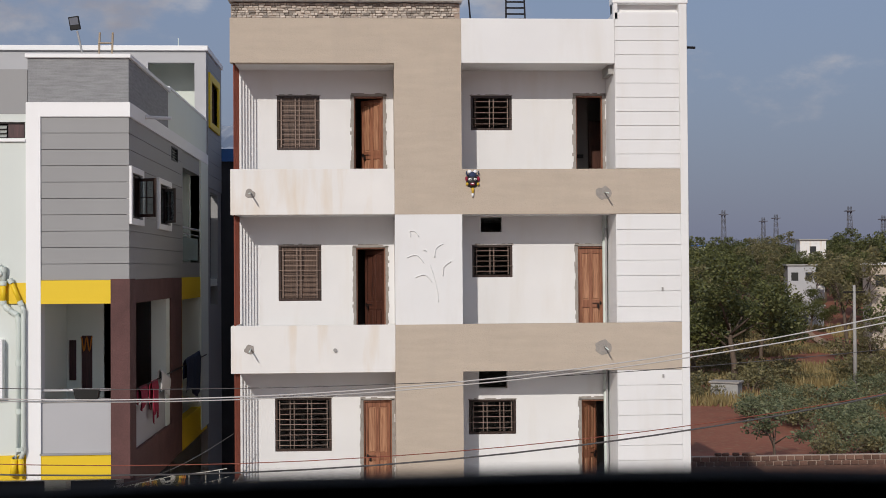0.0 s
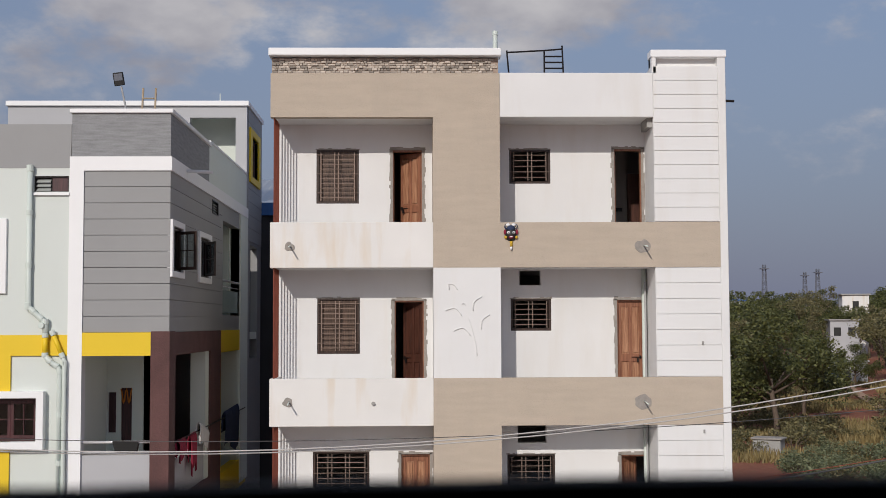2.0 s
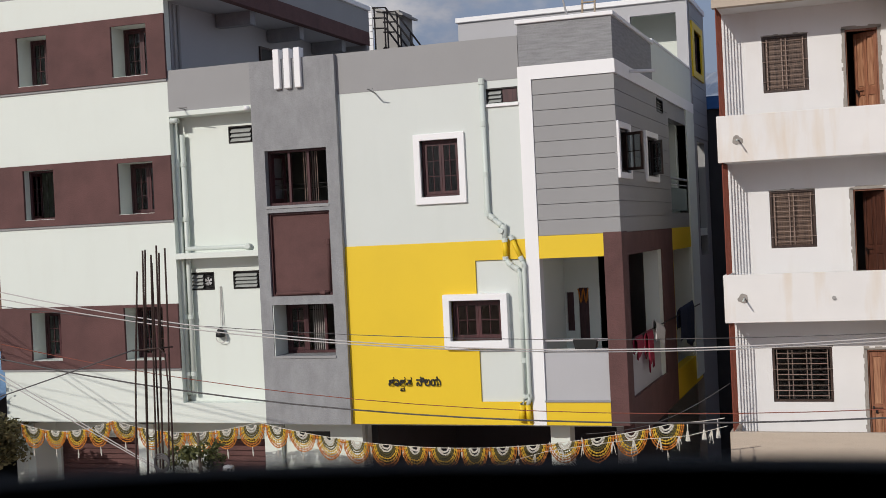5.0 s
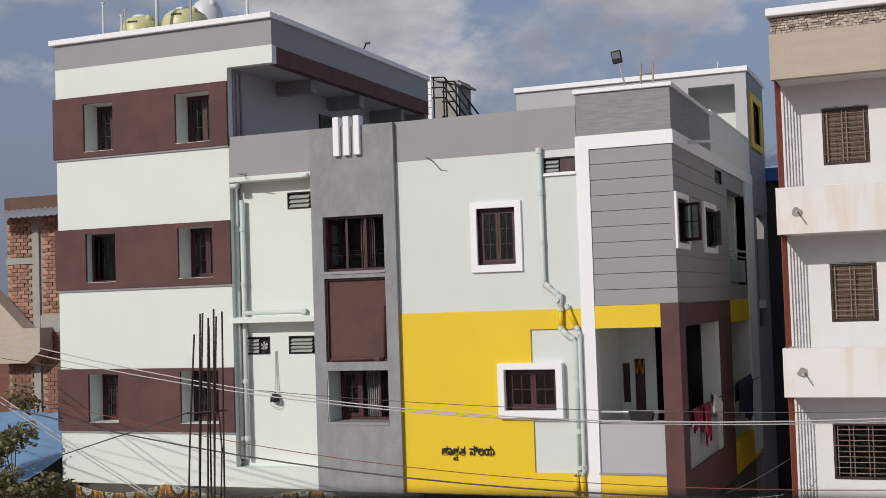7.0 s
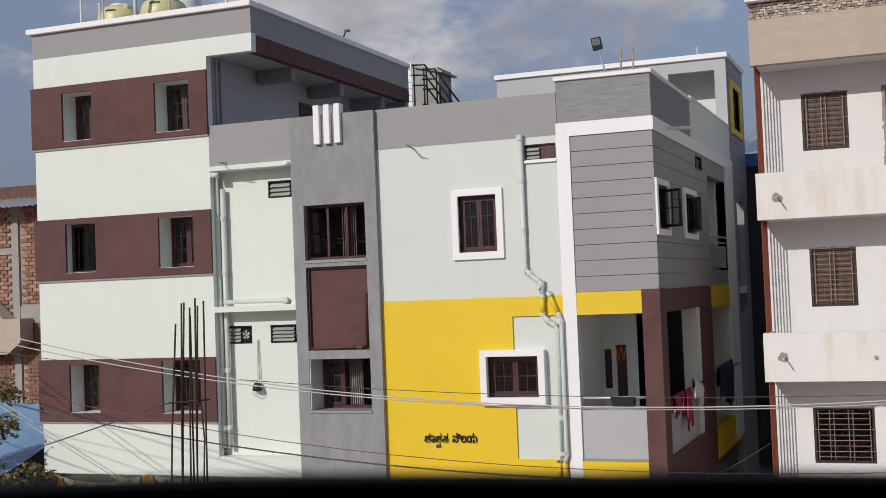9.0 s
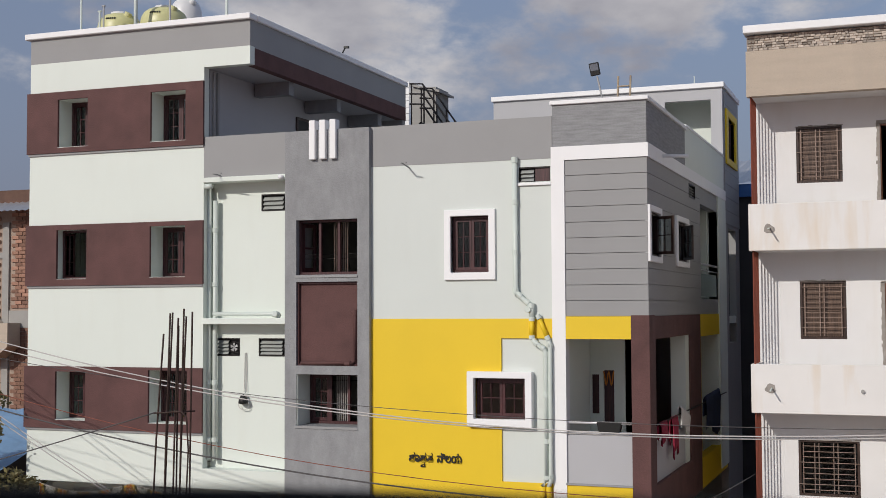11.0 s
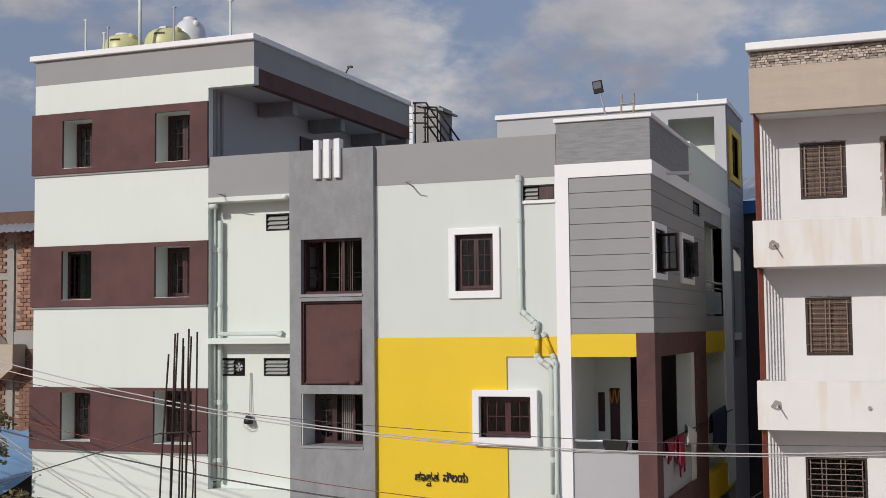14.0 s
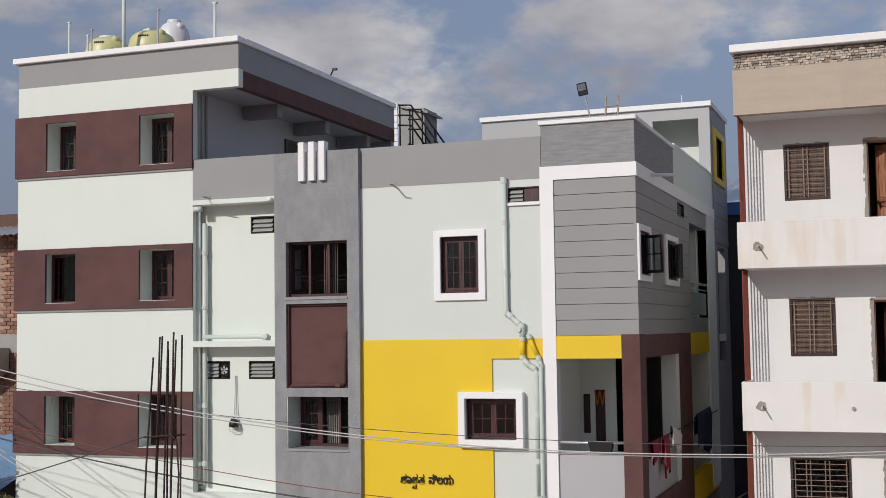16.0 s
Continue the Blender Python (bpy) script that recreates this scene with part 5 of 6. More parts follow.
for k in range(6):
    part("rung", MB().tube([(-5.56, 24.92 + 0.036 * k, 11.35 + 0.29 * k), (-5.29, 24.92 + 0.036 * k, 11.35 + 0.29 * k)], 0.016, 8), BAMBOO, ladder)

# ---- fixtures on the house ----


def lettering():
    """The house name in raised black letters, each word fitted to its width."""
    def word(text, x0, x1, z0, z1):
        cu = bpy.data.curves.new("letters", "FONT")
        cu.body, cu.size, cu.extrude, cu.offset = text, 0.3, 0.015, 0.007
        tmp = bpy.data.objects.new("letters", cu)
        scene.collection.objects.link(tmp)
        dg = bpy.context.evaluated_depsgraph_get()
        me = bpy.data.meshes.new_from_object(tmp.evaluated_get(dg))
        bpy.data.objects.remove(tmp)
        xs, ys = [v.co.x for v in me.vertices], [v.co.y for v in me.vertices]
        kx, ky = (x1 - x0) / (max(xs) - min(xs)), (z1 - z0) / (max(ys) - min(ys))
        me.transform(pose(x0 - min(xs) * kx, LF - 0.03, z0 - min(ys) * ky) @ Matrix.Diagonal((kx, 1, ky, 1)) @ pose(0, 0, 0, 90, 0, 0))
        me.materials.clear()
        me.materials.append(BLACK)
        ob = new("word", me)
        ob.parent = sign
        ob.matrix_parent_inverse = sign.matrix_basis.inverted()

    sign = thing("house_sign", (-9.0, LF - 0.02, 5.1), "raised black Kannada lettering on the yellow wall", "sign")
    word("ಶಾಶತ", -9.56, -9.04, 5.09, 5.28)
    word("ವ", -9.31, -9.21, 4.99, 5.075)
    word("ನಿಲಯ", -8.95, -8.42, 5.09, 5.29)


lettering()
wall_lamp = thing("wall_lamp", (-13.55, LF + 0.3, 6.2), "small dark lamp hung on looped wires on the mint wall", "lamp")
part("wire", MB().tube([(-13.56, LF + 0.31, 7.25), (-13.57, LF + 0.29, 6.4)], 0.008, 6).tube([(-13.53, LF + 0.31, 7.25), (-13.51, LF + 0.29, 6.4)], 0.008, 6), CABLE, wall_lamp)
part("holder", MB().lathe(-13.55, LF + 0.22, [(0.0, 6.36), (0.05, 6.34), (0.10, 6.24), (0.11, 6.16), (0.05, 6.14), (0.0, 6.15)], 14), BLACK, wall_lamp, smooth=True)
part("loop", MB().tube([(-13.55 + 0.13 * math.cos(a * math.tau / 16), LF + 0.24, 6.13 + 0.11 * math.sin(a * math.tau / 16)) for a in range(17)], 0.007, 6), CABLE, wall_lamp)


def cloth(name, mat_, pts, drop_f, drop_b, label, seed):
    """Cloth folded over a rail: hangs on both sides in soft folds."""
    rnd = random.Random(seed)
    (ax, ay, az_), (bx, by, bz) = pts
    n, mcount = 14, 10
    verts, faces = [], []
    for i in range(n):
        t = i / (n - 1)
        for j in range(-mcount, mcount + 1):
            s = j / mcount
            d = drop_f if s > 0 else drop_b
            fold = 0.03 * math.sin(t * 15 + seed) * abs(s) + 0.015 * math.sin(t * 33 + s * 3)
            out = 0.045 * (1 if s > 0 else -1) * min(1, abs(s) * 6) + fold
            verts.append((ax + (bx - ax) * t + out * 0.9, ay + (by - ay) * t, az_ + (bz - az_) * t + 0.02 - d * abs(s) * (1 + 0.18 * math.sin(t * 5 + seed))))
    w = 2 * mcount + 1
    faces = [(i * w + j, i * w + j + 1, (i + 1) * w + j + 1, (i + 1) * w + j) for i in range(n - 1) for j in range(w - 1)]
    ob = solo(name, MB().add(verts, faces), mat_, label, "laundry", "laundry on the balcony", smooth=True)
    md = ob.modifiers.new("thick", "SOLIDIFY")
    md.thickness = 0.008
    return ob


solo("clothes_rail", MB().tube([(SX + 0.03, LF + 0.5, 5.92), (SX + 0.03, LF + 10.3, 5.92)], 0.016, 8), BLACKIRON, "dark iron rail along the side balcony", "rail")
cloth("cloth", CLOTHRED, ((SX + 0.03, LF + 0.75, 5.92), (SX + 0.03, LF + 1.45, 5.92)), 0.40, 0.3, "crimson cloth drying over the balcony rail", 1)
cloth("cloth", CLOTHRED, ((SX + 0.03, LF + 2.05, 5.92), (SX + 0.03, LF + 2.7, 5.92)), 0.75, 0.5, "crimson striped cloth drying over the balcony rail", 2)
cloth("cloth", CLOTHWHITE, ((SX + 0.05, LF + 2.95, 6.10), (SX + 0.05, LF + 4.1, 5.86)), 0.46, 0.3, "white cloth drying over the balcony rail", 3)
cloth("cloth", CLOTHBLUE, ((SX + 0.03, LF + 6.6, 6.05), (SX + 0.03, LF + 8.9, 6.1)), 0.95, 0.6, "navy cloth drying over the balcony rail", 4)
solo("planter", MB().add([(-5.62, LF + 0.0, 5.8), (-5.22, LF + 0.0, 5.8), (-5.18, LF - 0.02, 5.99), (-5.66, LF - 0.02, 5.99), (-5.62, LF + 0.16, 5.8), (-5.22, LF + 0.16, 5.8), (-5.18, LF + 0.18, 5.99), (-5.66, LF + 0.18, 5.99)], [(0, 1, 2, 3), (7, 6, 5, 4), (0, 4, 5, 1), (1, 5, 6, 2), (3, 2, 6, 7), (3, 7, 4, 0)]), BLACK, "black trough planter hung on the balcony rail", "planter")

# ---- flower garland along the street ----


def garland():
    g = thing("flower_garland", (-11, 22.6, 0), "festooned marigold and jasmine garland strung along the house front", "garland")
    anchors = [(-18.22, 4.42), (-15.7, 4.48), (-12.2, 4.46), (-3.62, 4.50), (-2.6, 4.62)]
    sags = [0.22, 0.24, 0.50, 0.02]

    def height(x):
        for (xa, za), (xb, zb), s in zip(anchors, anchors[1:], sags):
            if xa <= x <= xb:
                t = (x - xa) / (xb - xa)
                return za + (zb - za) * t - s * 4 * t * (1 - t)
        return 4.4

    xs = [-18.2 + i * 0.12 for i in range(int(15.6 / 0.12))]
    part("string", MB().tube([(x, 22.6, height(x)) for x in xs], 0.007, 6), JASMINE, g)
    rnd = random.Random(5)
    x = -18.1
    while x < -3.9:
        w = rnd.uniform(0.50, 0.66)
        dx = rnd.uniform(0.38, 0.48)
        za, zb = height(x), height(x + w)
        fest = None
        for k, (f, mt) in enumerate(((1.0, MARIGOLD), (0.88, MARIGOLD), (0.76, GOLD), (0.64, GOLD), (0.53, OLIVE), (0.42, OLIVE), (0.31, JASMINE), (0.18, JASMINE))):
            cx, half = x + w / 2, w / 2 * (0.12 + 0.88 * f)
            pts = []
            for i in range(13):
                a = math.pi * i / 12
                px = cx - half * math.cos(a)
                t = (px - x) / w
                pts.append((px, 22.6 + rnd.uniform(-0.012, 0.012), za + (zb - za) * t - dx * f * math.sin(a) + rnd.uniform(-0.01, 0.01)))
            mb = MB()
            for p, q in zip(pts, pts[1:]):
                mid = [(a + b) / 2 for a, b in zip(p, q)]
                mb.tube([p, mid, q], 0.010, 5, 0.010)
                mb.lathe(mid[0], mid[1], [(0.0, mid[2] - 0.021), (0.020, mid[2] - 0.010), (0.021, mid[2] + 0.008), (0.0, mid[2] + 0.021)], 6)
            o = part("festoon" if fest is None else "blossom_strand", mb, mt, fest or g, "" if fest is not None else "half-round festoon of flowers")
            fest = fest or o
        for k in range(2):
            tx = x + w * (0.5 if k else 0.0)
            zt = (za + zb) / 2 - (dx if k else 0)
            part("tassel", MB().tube([(tx, 22.6, zt), (tx + 0.01, 22.6, zt - 0.12)], 0.006, 6, 0.018).tube([(tx + 0.01, 22.6, zt - 0.12), (tx + 0.01, 22.6, zt - 0.2)], 0.018, 6, 0.01), JASMINE, fest)
        x += w + 0.03
    # a second, lower string of leaf tassels
    low = [(-9.6, 3.05), (-7.68, 3.52), (-6.0, 4.0), (-4.67, 4.2), (-3.34, 4.32), (-2.65, 4.5)]
    part("string", MB().tube([(x, 22.3, z) for x, z in low], 0.006, 6), JASMINE, g)
    for i in range(15):
        x = -9.3 + i * 0.45 + rnd.uniform(-0.08, 0.08)
        k = [j for j in range(5) if low[j][0] <= x <= low[j + 1][0]][0]
        t = (x - low[k][0]) / (low[k + 1][0] - low[k][0])
        z = low[k][1] + (low[k + 1][1] - low[k][1]) * t
        tm = MB()
        for _ in range(4):
            ex, ez = rnd.uniform(-0.07, 0.07), rnd.uniform(0.14, 0.26)
            tm.tube([(x, 22.3, z), (x + ex * 0.6, 22.29, z - ez * 0.5), (x + ex, 22.29, z - ez)], 0.012, 5, 0.004)
        part("tassel", tm, JASMINE, g)
    for x in (-3.4, -3.1, -2.85):
        part("tassel", MB().tube([(x, 22.6, height(x)), (x, 22.6, height(x) - 0.16)], 0.008, 6).tube([(x, 22.6, height(x) - 0.16), (x, 22.6, height(x) - 0.34)], 0.02, 6, 0.05), JASMINE, g)


garland()

vent = thing("sewer_vent", (-11.45, 20, 0), "white plastic sewer vent pipe with a slotted cap", "vent pipe")
part("pipe", MB().tube([(-11.45, 20, 0), (-11.45, 20, 3.86)], 0.115, 16), CLEANW, vent, smooth=True)
# black core added to paint the dark of the slots between the ribs
part("inner_pipe", MB().tube([(-11.45, 20, 3.80), (-11.45, 20, 4.035)], 0.06, 12), BLACK, vent)
part("cap", MB().lathe(-11.45, 20, [(0.0, 4.09), (0.09, 4.085), (0.105, 4.06), (0.105, 4.04), (0.0, 4.03)], 16), CLEANW, vent, smooth=True)
for k in range(8):
    a = k * math.tau / 8
    part("rib", MB(pose(-11.45 + 0.095 * math.cos(a), 20 + 0.095 * math.sin(a), 3.84, 0, 0, math.degrees(a))).box(-0.012, 0.012, -0.016, 0.016, 0, 0.21), CLEANW, vent)
solo("wooden_pole", MB().tube([(-12.0, 19.9, 0), (-11.95, 19.9, 2.4), (-12.0, 19.9, 4.70)], 0.035, 8, 0.028), BARK, "thin bare wooden pole standing on the street", "pole", smooth=True)

# ---- starter bars and cables ----
stub = thing("column_stub", (-9.03, 14, 0), "unfinished concrete column with tall rusty starter bars", "column")
part("concrete", MB().box(-9.39, -8.72, 13.75, 14.35, 0, 5.14), ROUGHCAST, stub, bevel=0.02)
for x0, x1, y, top in ((-9.36, -9.17, 13.9, 7.88), (-9.27, -9.13, 14.05, 8.16), (-9.19, -9.09, 13.93, 8.15), (-9.10, -9.07, 14.1, 7.98), (-9.05, -8.96, 13.92, 8.09), (-9.06, -8.94, 14.08, 8.11), (-8.95, -8.88, 13.93, 8.21), (-8.90, -8.86, 14.1, 8.17)):
    part("starter_bar", MB().tube([(x0, y, 4.8), (x0 + (x1 - x0) * 0.45, y, 6.5), (x1, y, top)], 0.0125, 8), REBAR, stub)
part("tie", MB().tube([(-9.28, 13.87, 6.84), (-8.89, 13.89, 6.87), (-8.83, 14.12, 6.86), (-9.25, 14.11, 6.83), (-9.28, 13.87, 6.84)], 0.011, 6).tube([(-8.89, 13.89, 6.87), (-8.79, 13.86, 6.8), (-8.76, 13.86, 6.38), (-8.82, 13.88, 5.4)], 0.011, 6), REBAR, stub)
part("coiled_cable", MB().tube([(-8.88 + 0.11 * math.cos(k * 0.7), 13.8, 5.34 + 0.1 * math.sin(k * 0.7) + 0.003 * k) for k in range(24)], 0.014, 6), CABLEDARK, stub)


def cable(y, low, x0, k, r, material, label, k2=None, ends=(-34, 26)):
    pts = []
    for i in range(61):
        x = ends[0] + (ends[1] - ends[0]) * i / 60
        pts.append((x, y, low + (k if x < x0 or k2 is None else k2) * (x - x0) ** 2))
    solo("overhead_cable", MB().tube(pts, r, 6), material, label, "cable", "street cables", smooth=True)


cable(18.0, 6.34, -3.5, 0.0093, 0.0105, CABLE, "thick pale overhead cable sagging across the street", 0.0090)
cable(18.05, 6.302, -3.4, 0.0084, 0.0105, CABLE, "thick pale overhead cable sagging across the street", 0.0086)
cable(18.15, 6.47, -2.6, 0.0052, 0.006, CABLEDARK, "thin dark overhead wire across the street", 0.0045)
cable(17.9, 5.27, -3.2, 0.0080, 0.013, CABLEDARK, "dark overhead cable sagging across the street", 0.0088)
cable(18.2, 5.36, -3.0, 0.0085, 0.007, RUST, "thin reddish overhead wire across the street", 0.0080)
for a, b, r, mt in (((-21, 14, 4.28), (-9.28, 13.9, 6.85), 0.009, CABLEDARK), ((-24, 18, 11.4), (-12.0, 19.6, 3.75), 0.010, CABLE), ((-24, 18.1, 11.1), (-12.0, 19.65, 3.7), 0.010, CABLE), ((-5.2, 22.2, 4.35), (-2.75, 23.95, 5.05), 0.008, CABLEDARK)):
    A, B = Vector(a), Vector(b)
    solo("service_cable", MB().tube([tuple(A.lerp(B, i / 12) - Vector((0, 0, 0.25 * math.sin(math.pi * i / 12)))) for i in range(13)], r, 6), mt, "slack service cable tied to the street side", "cable", "street cables", smooth=True)

# ---- trees and scrub ----


def leaves(mb_list, rnd, centre, radius, count, size):
    """Small folded leaves scattered through one clump, denser at its skin."""
    v, f = mb_list
    for _ in range(count):
        d = Vector((rnd.gauss(0, 1), rnd.gauss(0, 1), rnd.gauss(0, 1))).normalized()
        p = Vector(centre) + Vector((d.x * radius[0], d.y * radius[1], d.z * radius[2])) * (rnd.random() ** 0.35)
        a = Vector((rnd.gauss(0, 1), rnd.gauss(0, 1), rnd.gauss(0, 0.6))).normalized()
        b = a.cross(Vector((rnd.gauss(0, 1), rnd.gauss(0, 1), rnd.gauss(0, 1)))).normalized()
        s = size * rnd.uniform(0.6, 1.3)
        n = len(v)
        v += [tuple(p - a * s), tuple(p + b * s * 0.5), tuple(p + a * s), tuple(p - b * s * 0.5 + Vector((0, 0, -s * 0.2)))]
        f.append((n, n + 1, n + 2, n + 3))


def tree(seed, h, spread, leaf, count, size, label, trunk=0.3, thin=1.0, low=0.5):
    """A broadleaf tree at the origin: tapered trunk, limbs and a ragged crown of clumps."""
    rnd = random.Random(seed)
    t = thing("tree", (0, 0, 0), label, "tree", "trees beyond the wall")
    top = Vector((rnd.uniform(-0.3, 0.3), rnd.uniform(-0.3, 0.3), h * 0.45))
    wood = MB().tube([(0, 0, -0.3), (0.05, 0.02, h * 0.15), tuple(top * 0.7), tuple(top)], trunk * 0.55, 9, trunk * 0.28)
    tips = []
    for k in range(7):
        a = k * math.tau / 7 + rnd.uniform(-0.3, 0.3)
        reach = spread * rnd.uniform(0.45, 0.95)
        tip = Vector((math.cos(a) * reach, math.sin(a) * reach, h * rnd.uniform(low, 0.9)))
        st = top * rnd.uniform(0.55, 1.0)
        wood.tube([tuple(st), tuple(st.lerp(tip, 0.5) + Vector((0, 0, h * 0.05))), tuple(tip)], trunk * 0.22, 6, trunk * 0.05)
        tips.append(tip)
        for _ in range(2):
            tip2 = tip + Vector((rnd.uniform(-1, 1), rnd.uniform(-1, 1), rnd.uniform(-0.3, 1))) * spread * 0.35
            wood.tube([tuple(st.lerp(tip, 0.6)), tuple(tip2)], trunk * 0.1, 5, trunk * 0.03)
            tips.append(tip2)
    tips.append(Vector((0, 0, h * 0.88)))
    part("trunk", wood, BARK, t, smooth=True)
    crown = ([], [])
    for tip in tips:
        for _ in range(3):
            c = tip + Vector((rnd.uniform(-1, 1), rnd.uniform(-1, 1), rnd.uniform(-0.8, 0.6))) * spread * 0.22
            r = spread * rnd.uniform(0.16, 0.32) * thin
            leaves(crown, rnd, c, (r, r, r * 0.7), count // (len(tips) * 3), size)
    part("crown", MB().add(*crown), leaf, t)
    return t


def bush(seed, r, h, leaf, count, size, label):
    rnd = random.Random(seed)
    b = thing("bush", (0, 0, 0), label, "bush", "scrub behind the wall")
    stems, crown = MB(), ([], [])
    for k in range(7):
        a = rnd.uniform(0, math.tau)
        tip = Vector((math.cos(a) * r * rnd.uniform(0.2, 0.9), math.sin(a) * r * rnd.uniform(0.2, 0.9), h * rnd.uniform(0.45, 0.95)))
        stems.tube([(0, 0, -0.2), tuple(tip * 0.5 + Vector((0, 0, 0.1))), tuple(tip)], 0.03, 5, 0.008)
        leaves(crown, rnd, tip, (r * 0.42, r * 0.42, h * 0.34), count // 7, size)
    part("stems", stems, BARK, b)
    part("foliage", MB().add(*crown), leaf, b)
    return b


def at(az, dist):
    x, y = dist * math.sin(radians(az)), dist * math.cos(radians(az))
    return x, y, ground_height(x, y)


def plant(src, az, dist, turn, scale):
    x, y, z = at(az, dist)
    o = copy_thing(src, pose(x, y, z, 0, 0, turn))
    o.scale = (scale, scale, scale)
    return o


def settle(src, az, dist, turn=0, scale=1.0):
    """Moves the first of a kind to its own place."""
    x, y, z = at(az, dist)
    src.matrix_basis = pose(x, y, z, 0, 0, turn) @ Matrix.Scale(scale, 4)


rnd = random.Random(11)
broad = tree(1, 8.6, 3.9, LEAF, 10000, 0.13, "broad dark green tree with a short trunk", 0.42, 1.2, 0.2)
dusty = tree(2, 8.5, 3.0, LEAFDRY, 3600, 0.12, "thin dusty olive tree beyond the wall", 0.32, 0.9, 0.35)
green = tree(3, 9.4, 3.6, LEAF, 5200, 0.16, "tall green tree in the tree belt", 0.4, 0.95, 0.35)
for src, az, d, k in ((dusty, 21.3, 112, 1.1), (broad, 19.75, 140, 0.6), (green, 15.0, 116, 1.1), (dusty, 17.3, 140, 0.9), (broad, 17.6, 108, 0.8), (dusty, 25.2, 110, 1.0), (dusty, 22.3, 104, 0.5), (green, 17.9, 128, 0.75), (broad, 14.6, 96, 0.9), (broad, 24.9, 92, 0.9)):
    plant(src, az, d, rnd.uniform(0, 360), k)
for k in range(64):
    az = 12.6 + 13.4 * ((k * 0.618) % 1.0)
    gap = 18.5 < az < 20.6
    plant(green if k % 3 else (broad if k % 2 else dusty), az, rnd.uniform(198, 235) if gap else rnd.uniform(140, 225), rnd.uniform(0, 360), rnd.uniform(0.55, 0.75) if gap else rnd.uniform(0.75, 1.15))
for k in range(14):
    plant(green, -60 + k * 5.2, rnd.uniform(130, 210), rnd.uniform(0, 360), rnd.uniform(0.7, 1.0))
for az, d, k in ((19.15, 188, 0.80), (19.6, 184, 0.84), (19.95, 182, 0.84), (20.4, 186, 0.84), (18.6, 176, 0.6), (20.8, 168, 0.62)):
    plant(green, az, d, rnd.uniform(0, 360), k)
settle(broad, 16.4, 88, 30, 1.1)
settle(dusty, 14.2, 100, 80, 0.95)
settle(green, 21.6, 160, 10, 0.9)
scrub = bush(4, 1.5, 1.25, LEAFPALE, 1100, 0.085, "pale grey-green leafy scrub on red earth")
dry = bush(5, 1.5, 0.9, LEAFDRY, 800, 0.075, "dry brownish scrub on the open ground")
for k in range(96):
    az = 16.9 + 9.0 * ((k * 0.618 + 0.13) % 1.0)
    d = 54 + 38 * ((k * 0.755 + 0.4) % 1.0)
    if az < 19.0 and d < 66 and k % 4 or 18.5 < az < 21.2 and d > 80:
        continue
    plant(scrub if k % 3 else dry, az, d, rnd.uniform(0, 360), rnd.uniform(0.45, 1.15))
for k in range(44):
    az = 13.4 + 12 * ((k * 0.618 + 0.5) % 1.0)
    plant(dry, az, rnd.uniform(80, 128), rnd.uniform(0, 360), rnd.uniform(0.35, 0.8) if 18.3 < az < 21.0 else rnd.uniform(0.7, 2.0))
settle(scrub, 17.6, 68, 0, 1.0)
settle(dry, 15.2, 78, 0, 0.9)
sapling = tree(9, 3.0, 1.3, LEAFPALE, 900, 0.10, "young tree with a pale bare trunk", 0.16)
settle(sapling, 18.1, 52, 0, 0.9)
pot_plant = tree(15, 4.85, 0.45, LEAF, 900, 0.05, "slender green plant standing before the shops", 0.05, 1.0, 0.8)
pot_plant.matrix_basis = pose(-12.05, 20.0, 0, 0, 0, 0)
low_plant = copy_thing(pot_plant, pose(-10.25, 20.0, 0, 0, 0, 70))
low_plant.scale = (1.5, 1.5, 0.86)
yard_tree = tree(12, 7.1, 1.25, LEAFDRY, 4600, 0.075, "dusty small tree beside the house", 0.2)
yard_tree.matrix_basis = pose(-19.45, 22.7, 0, 0, 0, 40)


def grass_patch():
    r = random.Random(21)
    v, f = [], []
    for _ in range(34000):
        az, d = r.uniform(13, 26), r.uniform(74, 150)
        x, y, z = at(az, d)
        if noise.noise((x * 0.12, y * 0.12, 3)) < -0.12:
            continue
        h, a = r.uniform(0.25, 0.7), r.uniform(0, math.pi)
        w = 0.085
        n = len(v)
        v += [(x - w * math.cos(a), y - w * math.sin(a), z), (x + w * math.cos(a), y + w * math.sin(a), z), (x + r.uniform(-0.2, 0.2), y + r.uniform(-0.2, 0.2), z + h)]
        f.append((n, n + 1, n + 2))
    solo("grass", MB().add(v, f), GRASS, "dry straw-coloured grass among the scrub", "grass", kind="stuff")


grass_patch()

# ---- far things on the open side ----


def dirt_track():
    line = [(18.6, 152), (19.4, 143), (19.9, 132), (20.6, 121), (21.8, 112), (24.0, 105), (27.0, 99)]
    mb, v = MB(), []
    for i, (az, d) in enumerate(line):
        for off in (-4.5, 4.5):
            x, y, z = at(az, d + off)
            v.append((x, y, z + 0.22))
    mb.add(v, [(2 * i, 2 * i + 2, 2 * i + 3, 2 * i + 1) for i in range(len(line) - 1)])
    solo("road_dirt", mb, TRACK, "trodden tan earth track through the dry grass", "track", kind="structure")


dirt_track()

x, y, z = at(16.05, 79)
box = thing("concrete_tank", (x, y, z), "low grey concrete tank with a flat lid in the scrub", "tank")
part("body", MB(pose(x, y, z, 0, 0, -30)).box(-0.85, 0.85, -0.6, 0.6, -0.2, 0.95), CEMENT, box, bevel=0.03)
part("lid", MB(pose(x, y, z, 0, 0, -30)).box(-0.95, 0.95, -0.7, 0.7, 0.95, 1.06), MORTAR, box, bevel=0.02)
x, y, z = at(21.6, 84)
pole = thing("utility_pole", (x, y, z), "grey concrete utility pole", "utility pole")
